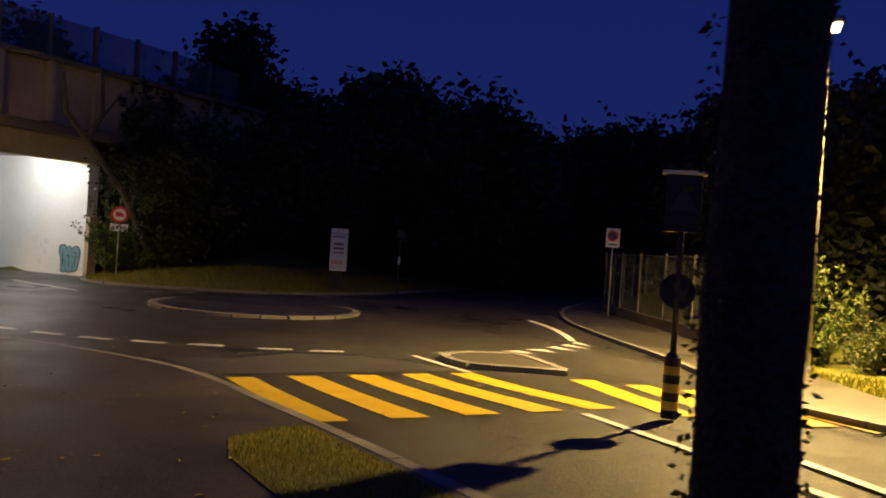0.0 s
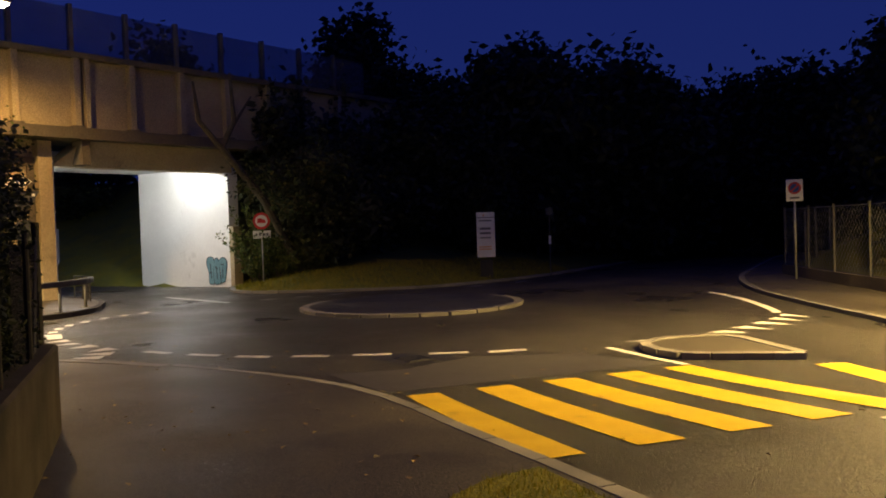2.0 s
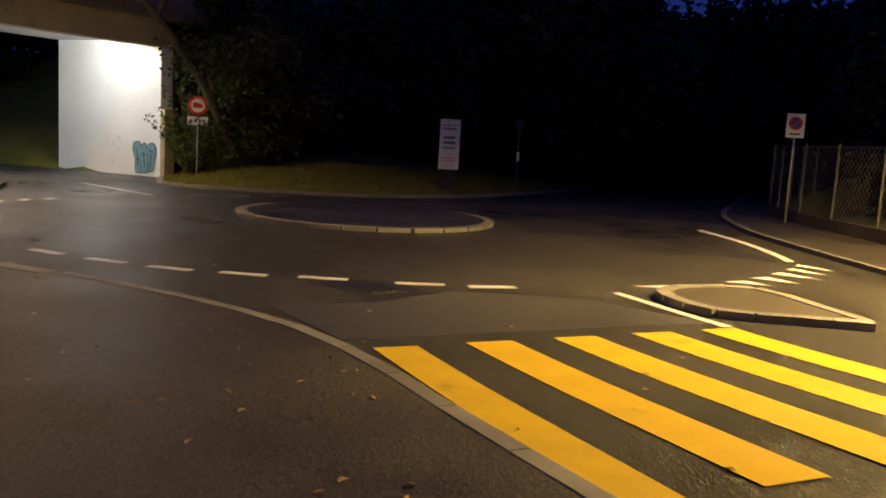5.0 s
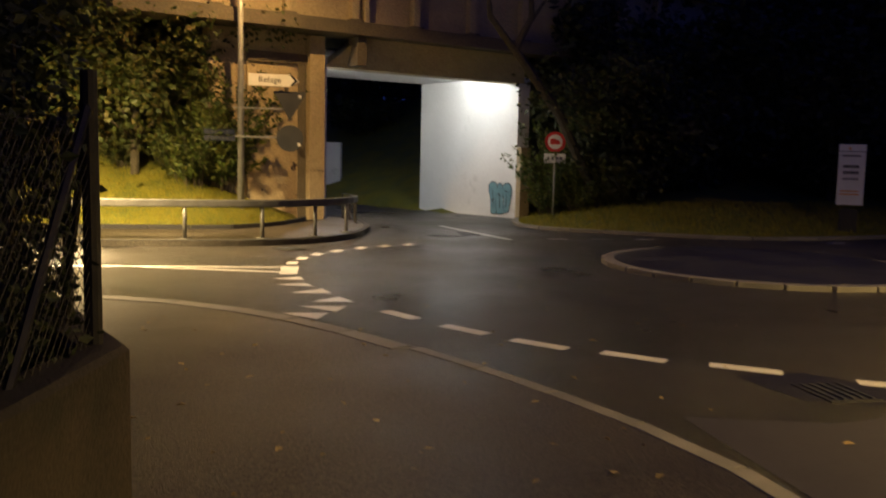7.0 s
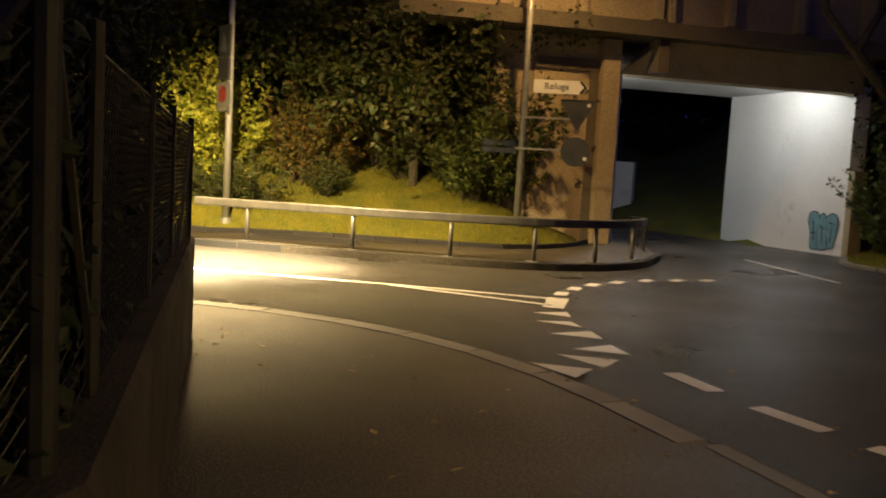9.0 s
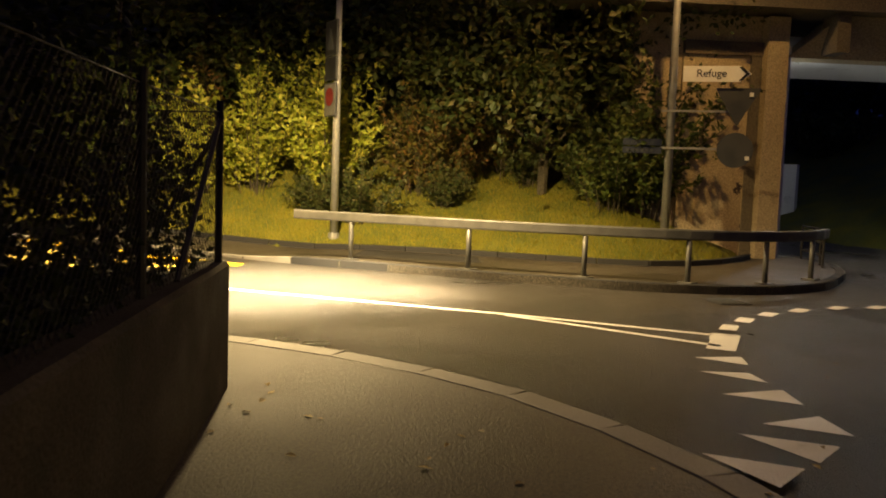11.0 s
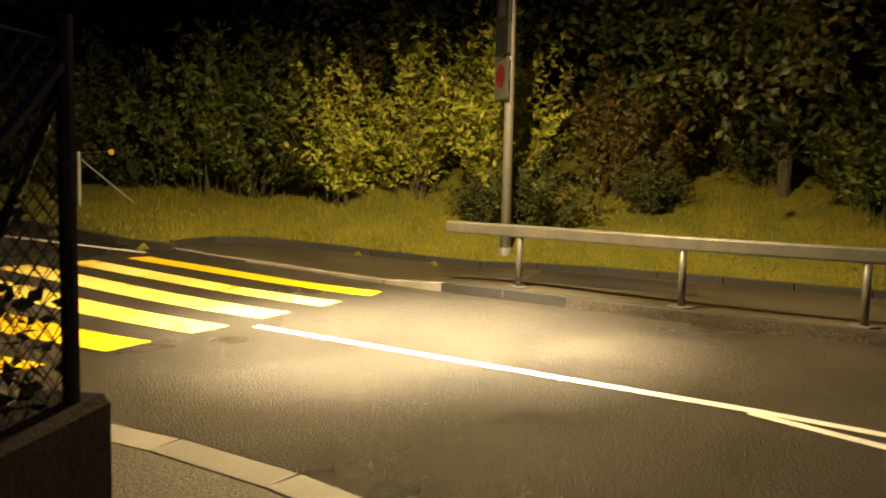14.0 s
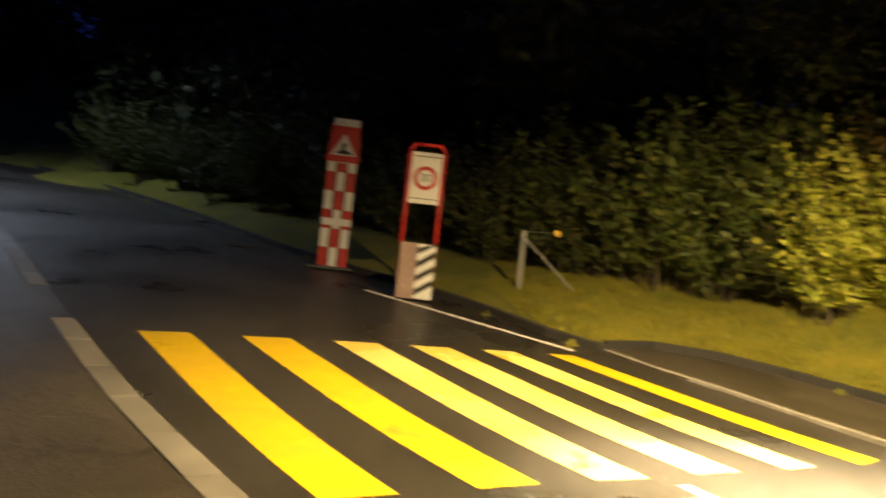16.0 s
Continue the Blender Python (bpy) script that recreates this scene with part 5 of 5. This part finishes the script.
far_spots += [(-32.4, -5.4, 0.66), (-31.6, -10.6, 0.85), (-30.8, -14.6, 0.85), (-27.5, -17.2, 0.72), (-25.0, -18.6, 0.55), (-33.5, -7.0, 0.8), (-24.2, -21, 0.8), (-27.5, -20, 0.95),
              (-20.5, -24, 0.75), (-18.5, -29.5, 0.85), (-22.5, -28, 1.0), (-14.5, -37, 0.9), (-18.5, -37, 1.05), (-10.5, -47, 1.0), (-15, -48, 1.1), (-4, -54, 1.0), (5, -52, 1.0), (-23, -36, 1.1), (-29, -27, 1.1), (-35, -14, 0.9)]
far_spots = [(x, y, s * 0.78) if (y > 8 and -47 < x < -33) else (x, y, s) for x, y, s in far_spots]
for x, y, top in ((-47, 45, 12.5), (-50, 41.5, 12.5), (-44.5, 47.5, 12), (-53, 38, 13), (-42.7, 14.6, 9.6), (-41.9, 17.6, 11.6), (-41.2, 19.8, 10.4), (-40.0, 22.7, 11.5), (-39.6, 24.2, 9.6), (-41.5, 27.2, 10.6), (-40.5, 28.7, 11.6), (-45.5, 30.0, 12.4), (-42.5, 33.5, 9.4),
                  (-42.5, 36.5, 10.5), (-40.5, 38.5, 11), (-38.0, 41, 11.4), (-35.5, 43.5, 11.4), (-31, 45, 11.2), (-44, 12, 9.0), (-44.6, 9.8, 8.8), (-60, -20, 11), (-57, -1, 10), (-54, 0.5, 9), (-63, -2, 12), (-66, -14, 12), (-58, -28, 10), (-70, -26, 12), (-80, -32, 13), (-62, -25, 13), (-67, -20, 14), (-56, -15, 12), (-27, -32, 14), (-25, -25.5, 12), (-31, -22, 14), (-21, -31.5, 13), (-32.5, -6, 9.5), (-33, -9.5, 11), (-78, -20, 13), (-58.5, 1.8, 11), (-62, 2.6, 11), (-53, -11, 9), (-59, -17, 10.5), (-66, -24, 11.5), (-49.5, -8, 7.5)):
    far_spots.append((x, y, (top - bank(x, y)) / ((9.5, 8.2, 11.0)[len(far_spots) % 3] * 1.06)))
for i, (x, y, s) in enumerate(far_spots):
    put(protos[i % 3], x, y, s * rng.uniform(0.95, 1.05), rng.uniform(0, 360), 0.2)
for p in protos:
    p.matrix_world = Matrix.Translation((-62 - 6 * protos.index(p), 34, bank(-62, 34) - 0.2))



def arching_shrub(name, seed, height, width, mat, leaf, shoots, label, group="shrubs on the bank"):
    """A shrub of arching shoots that carry leaves and side twigs to their tips."""
    rng = random.Random(seed)
    t = thing(name, label, "shrub", group)
    wood, verts, faces = bmesh.new(), [], []

    def add_leaf(c, d, s):
        side = d.cross(Vector((rng.gauss(0, 1), rng.gauss(0, 1), rng.gauss(0, 1)))).normalized()
        up = side.cross(d)
        b = len(verts)
        verts.extend((c, c + d * s * 0.45 + side * s * 0.24 + up * s * 0.06, c + d * s - up * s * 0.08, c + d * s * 0.45 - side * s * 0.24 + up * s * 0.06))
        faces.extend(((b, b + 1, b + 2), (b, b + 2, b + 3)))

    for k in range(shoots):
        az, lean, high = rng.uniform(0, 6.283), rng.uniform(0, 1) ** 0.7, height * rng.uniform(0.55, 1.05)
        out = Vector((math.cos(az), math.sin(az), 0))
        base = out * width * rng.uniform(0, 0.16)
        high *= 1 - 0.45 * lean * lean

        def along(f):
            return base + out * (width * 0.42 * lean * f ** 1.5) + Vector((0, 0, high * (f - 0.12 * lean * f * f)))

        for f in (0.0, 0.35, 0.7):
            rod(along(f) - Vector((0, 0, 0.15 if f == 0 else 0)), along(min(1.0, f + 0.35)), 0.014 * (1 - 0.8 * f), 0.014 * (1 - 0.8 * min(1, f + 0.35)) + 0.001, 4, wood)
        f = 0.16
        while f < 1.0:
            c = along(f)
            d = (along(min(1, f + 0.02)) - c).normalized() if f < 0.98 else Vector((0, 0, 1))
            a2 = rng.uniform(0, 6.283)
            w = (Vector((math.cos(a2), math.sin(a2), rng.uniform(-0.1, 0.5))) + d * 0.6).normalized()
            reach = rng.uniform(0.15, 0.5) * (1.15 - f) + 0.04
            n = 3 + int(reach * 14)
            for q in range(n):
                p = c + w * (reach * q / n) + Vector((rng.gauss(0, 0.02), rng.gauss(0, 0.02), rng.gauss(0, 0.02) - 0.12 * (reach * q / n)))
                e = (w + Vector((rng.gauss(0, 0.7), rng.gauss(0, 0.7), rng.gauss(0, 0.6) - 0.2))).normalized()
                add_leaf(p, e, leaf * rng.uniform(0.6, 1.25))
            f += 0.055
        for q in range(3):
            add_leaf(along(1.0), (Vector((rng.gauss(0, 0.5), rng.gauss(0, 0.5), 1))).normalized(), leaf * rng.uniform(0.6, 1.0))
    part("wood", wood, M_BARK, t)
    me = bpy.data.meshes.new("foliage")
    me.from_pydata([tuple(v) for v in verts], [], faces)
    me.materials.append(mat)
    ob = new("foliage", me)
    ob.parent = t
    return t


shrub_protos = [arching_shrub("shrub", 31, 3.9, 3.0, L_LAMPLIT, 0.15, 46, "leafy yellow-green shrub, lamp light put into its pale leaf colour"),
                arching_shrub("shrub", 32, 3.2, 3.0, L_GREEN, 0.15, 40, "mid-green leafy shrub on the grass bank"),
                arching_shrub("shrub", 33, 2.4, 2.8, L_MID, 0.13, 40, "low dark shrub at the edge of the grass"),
                arching_shrub("shrub", 34, 3.0, 3.2, L_RUSSET, 0.15, 30, "thin turning shrub with brownish leaves")]
bank_tree_proto = tree("bank_tree", 78, 8.2, 6.4, L_MID, 0.19, 9000, "tall leafy tree on the bank with low hanging boughs", "tree", 0.13, 0.12, 60, "trees on the bank", 0.15)
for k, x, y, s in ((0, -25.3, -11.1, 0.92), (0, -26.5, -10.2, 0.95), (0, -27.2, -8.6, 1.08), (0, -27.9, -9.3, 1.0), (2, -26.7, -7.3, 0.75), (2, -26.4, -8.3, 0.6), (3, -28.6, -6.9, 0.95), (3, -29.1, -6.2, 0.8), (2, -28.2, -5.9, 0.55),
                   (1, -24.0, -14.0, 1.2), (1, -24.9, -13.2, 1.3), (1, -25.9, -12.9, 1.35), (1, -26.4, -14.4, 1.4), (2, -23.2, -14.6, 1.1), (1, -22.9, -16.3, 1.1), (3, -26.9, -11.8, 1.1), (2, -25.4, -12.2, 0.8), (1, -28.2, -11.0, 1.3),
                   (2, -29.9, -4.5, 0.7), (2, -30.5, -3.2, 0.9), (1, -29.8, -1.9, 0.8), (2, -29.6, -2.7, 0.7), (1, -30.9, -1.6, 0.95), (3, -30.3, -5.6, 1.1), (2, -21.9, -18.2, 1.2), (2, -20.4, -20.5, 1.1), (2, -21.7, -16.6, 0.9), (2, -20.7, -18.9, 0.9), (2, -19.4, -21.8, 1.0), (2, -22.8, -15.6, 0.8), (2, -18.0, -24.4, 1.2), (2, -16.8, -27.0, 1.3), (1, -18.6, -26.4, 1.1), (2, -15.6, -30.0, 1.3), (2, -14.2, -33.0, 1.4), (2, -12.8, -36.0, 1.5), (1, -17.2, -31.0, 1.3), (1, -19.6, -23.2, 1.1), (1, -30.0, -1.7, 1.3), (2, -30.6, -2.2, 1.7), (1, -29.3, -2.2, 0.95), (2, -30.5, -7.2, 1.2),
                   (1, -33.6, 9.3, 0.95), (1, -34.3, 8.5, 1.2), (2, -33.2, 10.4, 0.9), (1, -34.0, 11.5, 1.05), (2, -11.6, 20.9, 0.8), (1, -10.2, 20.4, 0.85), (2, -8.5, 20.2, 0.7), (1, -6.5, 20.5, 0.9), (1, -2.0, 19.5, 0.9)):
    put(shrub_protos[k], x, y, s * rng.uniform(0.95, 1.05), rng.uniform(0, 360), 0.1)
for i, p in enumerate(shrub_protos):
    p.matrix_world = Matrix.Translation((-30.5 - 2.5 * i, -17.5, bank(-30.5 - 2.5 * i, -17.5) - 0.1))
for x, y, s in ((-29.5, -4.0, 1.0), (-31.6, -2.2, 0.9), (-30.6, -8.2, 1.05)):
    put(bank_tree_proto, x, y, s, 70 * s * 9, 0.2)
bank_tree_proto.matrix_world = Matrix.Translation((-28.6, -13.6, bank(-28.6, -13.6) - 0.2))

# overhanging tree before the underpass
over = tree("bank_tree", 77, 6.6, 4.6, L_MID, 0.2, 4200, "leafy tree with dark forked limbs overhanging the underpass wall", "tree", 0.14, 0.25, 34, "", 0.2)
over.matrix_world = Matrix.Translation((-33.4, 10.0, bank(-33.4, 10.0) - 0.2))

ORG = over.matrix_world.translation
for a, b, r1, r2 in (((-33.4, 9.9, 0.6), (-32.6, 8.3, 3.6), 0.17, 0.15), ((-32.6, 8.3, 3.55), (-31.7, 6.7, 5.5), 0.15, 0.13), ((-31.7, 6.7, 5.45), (-31.4, 6.0, 6.3), 0.12, 0.09), ((-31.4, 6.0, 6.25), (-31.1, 5.8, 7.7), 0.09, 0.05),
                     ((-31.75, 6.8, 5.4), (-32.0, 7.3, 6.4), 0.13, 0.10), ((-32.0, 7.3, 6.35), (-32.05, 7.2, 8.2), 0.10, 0.05), ((-32.0, 7.3, 6.3), (-32.4, 8.0, 7.4), 0.07, 0.03)):
    part("limb", rod(Vector(a) - ORG, Vector(b) - ORG, r1, r2, 8), M_BARK, over, "dark ivy-clad limb")

# verge tree by the start
vt = thing("verge_tree", "thick dark ivy-barked tree trunk on the grass verge", "tree")
bm = bmesh.new()
sides, ringv = 22, []
rr = random.Random(3)
for k in range(26):
    z = -0.3 + 0.26 * k
    r = 0.20 + 0.05 * math.exp(-max(z, 0) * 3) + 0.05 * max(0, z - 3.6) / 2
    row = []
    for i in range(sides):
        a = 2 * math.pi * i / sides
        q = r * (1 + 0.10 * noise.noise(Vector((math.cos(a) * 2, math.sin(a) * 2, z * 1.6))) + 0.05 * noise.noise(Vector((math.cos(a) * 7, math.sin(a) * 7, z * 5))))
        row.append(bm.verts.new((q * math.cos(a) + 0.015 * z, q * math.sin(a), z)))
    ringv.append(row)
for a, b in zip(ringv, ringv[1:]):
    for i in range(sides):
        bm.faces.new((a[i], a[(i + 1) % sides], b[(i + 1) % sides], b[i]))
VT = (0.27, 6.37)
vt.matrix_world = Matrix.Translation((*VT, grade(*VT) + 0.03))
part("trunk", bm, M_BARK, vt, smooth=True)
bm = bmesh.new()
for a, b, r in (((0.05, 0, 4.0), (-1.3, -0.2, 5.0), 0.13), ((-1.3, -0.2, 5.0), (-2.8, -0.3, 5.6), 0.08), ((0.05, 0, 5.4), (1.4, 0.6, 7.6), 0.13), ((0.06, 0, 5.6), (-0.5, 0.9, 8.2), 0.14), ((0, 0.1, 4.6), (0.3, 1.7, 6.4), 0.1), ((0.1, 0, 5), (0.8, -1.5, 7), 0.1)):
    rod(a, b, r, r * 0.5, 8, bm)
part("limbs", bm, M_BARK, vt)
rr = random.Random(8)
pts, cs = crown_points(rr, 5200, 3.0, 2.6, 2.1, 40, 4.9, 0.18)
ob = new("crown", leaf_mesh("crown", pts, 0.15, L_MID, rr))
ob.parent = vt
rr = random.Random(9)
pts = [(0.22 * math.cos(a) * rr.uniform(0.95, 1.2), 0.22 * math.sin(a) * rr.uniform(0.95, 1.2), rr.uniform(0.2, 4.5)) for a in [rr.uniform(0, 6.28) for _ in range(900)]]
ob = new("ivy", leaf_mesh("ivy", pts, 0.05, L_IVY, rr))
ob.parent = vt

# hedge behind the garden wall
rr = random.Random(21)
hedge = thing("garden_hedge", "dense dark ivy and shrub hedge growing through the garden fence", "hedge")
hl = offset_line(WALL_LINE, 0.5)
for k in range(0, len(hl) - 1, 3):
    seg = hl[k:k + 4]
    cx, cy = sum(p[0] for p in seg) / len(seg), sum(p[1] for p in seg) / len(seg)
    if cx > 4:
        continue
    near_end = cx < -14.0
    pts = []
    for _ in range(3600 if not near_end else 1100):
        p = seg[rr.randrange(len(seg))]
        hi = rr.uniform(0.75, 3.1 if not near_end else 1.9)
        q = (p[0] + rr.gauss(0, 0.26), p[1] + rr.gauss(0, 0.22))
        if inside(WALK_NEAR, *q) or distance_to(WALL_LINE, *q) < 0.12:
            continue
        pts.append((*q, hi + rr.gauss(0, 0.12)))
    ob = new("foliage", leaf_mesh("foliage", pts, 0.075, L_IVY, rr))
    ob.parent = hedge
for k in range(0, len(hl) - 1, 2):
    x, y = hl[k]
    if x < 4:
        part("stem", rod((x, y, 0.5), (x + rr.uniform(-0.3, 0.3), y + rr.uniform(-0.3, 0.3), 2.6), 0.02, 0.008, 5), M_BARK, hedge)
for i, (x, y, s) in enumerate(((-2.5, 0.6, 1.25), (-5.5, 0.9, 1.2), (-8.0, 0.5, 1.3), (-10.0, -0.4, 1.2), (-11.8, -1.2, 1.1), (-12.8, -3.0, 0.9), (-11.0, -5.5, 1.1), (0.6, 0.3, 1.3))):
    put(shrub_protos[1], x, y, s, 50 * i, 0.1)

# grass blades on the banks and verge
rr = random.Random(40)


def blades(name, n, pick, size, label):
    verts, faces = [], []
    made = 0
    while made < n:
        x, y, z = pick()
        if z is None:
            continue
        a = rr.uniform(0, 6.28)
        s = size * rr.uniform(0.5, 1.3)
        wx, wy = math.cos(a) * 0.012 * s / 0.12, math.sin(a) * 0.012 * s / 0.12
        lx, ly = rr.gauss(0, 0.35) * s, rr.gauss(0, 0.35) * s
        b = len(verts)
        verts += [(x - wx, y - wy, z - 0.01), (x + wx, y + wy, z - 0.01), (x + lx, y + ly, z + s)]
        faces.append((b, b + 1, b + 2))
        made += 1
    me = bpy.data.meshes.new(name)
    me.from_pydata(verts, [], faces)
    me.materials.append(L_BLADE)
    return tagged(new(name, me), label, "grass", kind="stuff")


def on_verge():
    x, y = rr.uniform(-5.6, 3), rr.uniform(5.55, 6.7)
    return (x, y, grade(x, y) + 0.035) if inside(VERGE, x, y) else (x, y, None)


def on_bank():
    x, y = rr.uniform(-30, -21), rr.uniform(-15, 0.5)
    if inside(LEVEL, x, y) or distance_to(INNER_KERB, x, y) > 4:
        return x, y, None
    return x, y, bank(x, y)


def on_far():
    x, y = rr.uniform(-36, -28.6), rr.uniform(7, 22)
    if inside(LEVEL, x, y) or distance_to(FAR_KERB, x, y) > 4:
        return x, y, None
    return x, y, bank(x, y)


def by_lamp():
    x, y = rr.uniform(-11, 4), rr.uniform(15.5, 19)
    if inside(LEVEL, x, y):
        return x, y, None
    return x, y, bank(x, y)


blades("verge_grass", 9000, on_verge, 0.05, "short yellowish grass on the verge")
blades("bank_grass", 42000, on_bank, 0.075, "mown grass on the lamp-lit bank")
blades("far_grass", 14000, on_far, 0.12, "dark grass below the wood")
blades("lamp_grass", 9000, by_lamp, 0.12, "grass beside the street lamp")

# fallen leaves
verts, faces = [], []
for i in range(420):
    if i < 320:
        x, y = rr.uniform(-16, 1), rr.uniform(-1, 6.6)
        if not inside(WALK_NEAR, x, y):
            continue
        z = grade(x, y) + 0.03
    else:
        x, y = rr.uniform(-20, -5), rr.uniform(3, 11)
        z = grade(x, y) + 0.008
    a, s = rr.uniform(0, 6.28), rr.uniform(0.02, 0.05)
    c, d = math.cos(a) * s, math.sin(a) * s
    b = len(verts)
    verts += [(x - c, y - d, z), (x + d * 0.6, y - c * 0.6, z + rr.uniform(0.004, 0.02)), (x + c, y + d, z + rr.uniform(0, 0.015)), (x - d * 0.6, y + c * 0.6, z + rr.uniform(0.004, 0.02))]
    faces += [(b, b + 1, b + 2), (b, b + 2, b + 3)]
me = bpy.data.meshes.new("fallen_leaves")
me.from_pydata(verts, [], faces)
me.materials.append(M_DEAD_LEAF)
tagged(new("fallen_leaves", me), "scattered yellow and brown fallen leaves on the wet ground", "leaves", kind="stuff")

# drain gratings
for x, y, turn in ((-23.7, 1.35, 40), (-12.9, 8.0, 10), (-16.9, -19.2, 20)):
    g = thing("drain_cover", "dark iron drain cover set in the road", "drain cover", "drain covers", pose(x, y, grade(x, y) + 0.006, 0, 0, turn))
    part("plate", box(0.6, 0.5, 0.02, Matrix.Translation((0, 0, -0.012)), 0.004), M_BLACK, g)
    for i in range(5):
        part("bar", box(0.5, 0.03, 0.012, Matrix.Translation((0, -0.18 + 0.09 * i, 0.008))), M_SIGN_BACK, g)
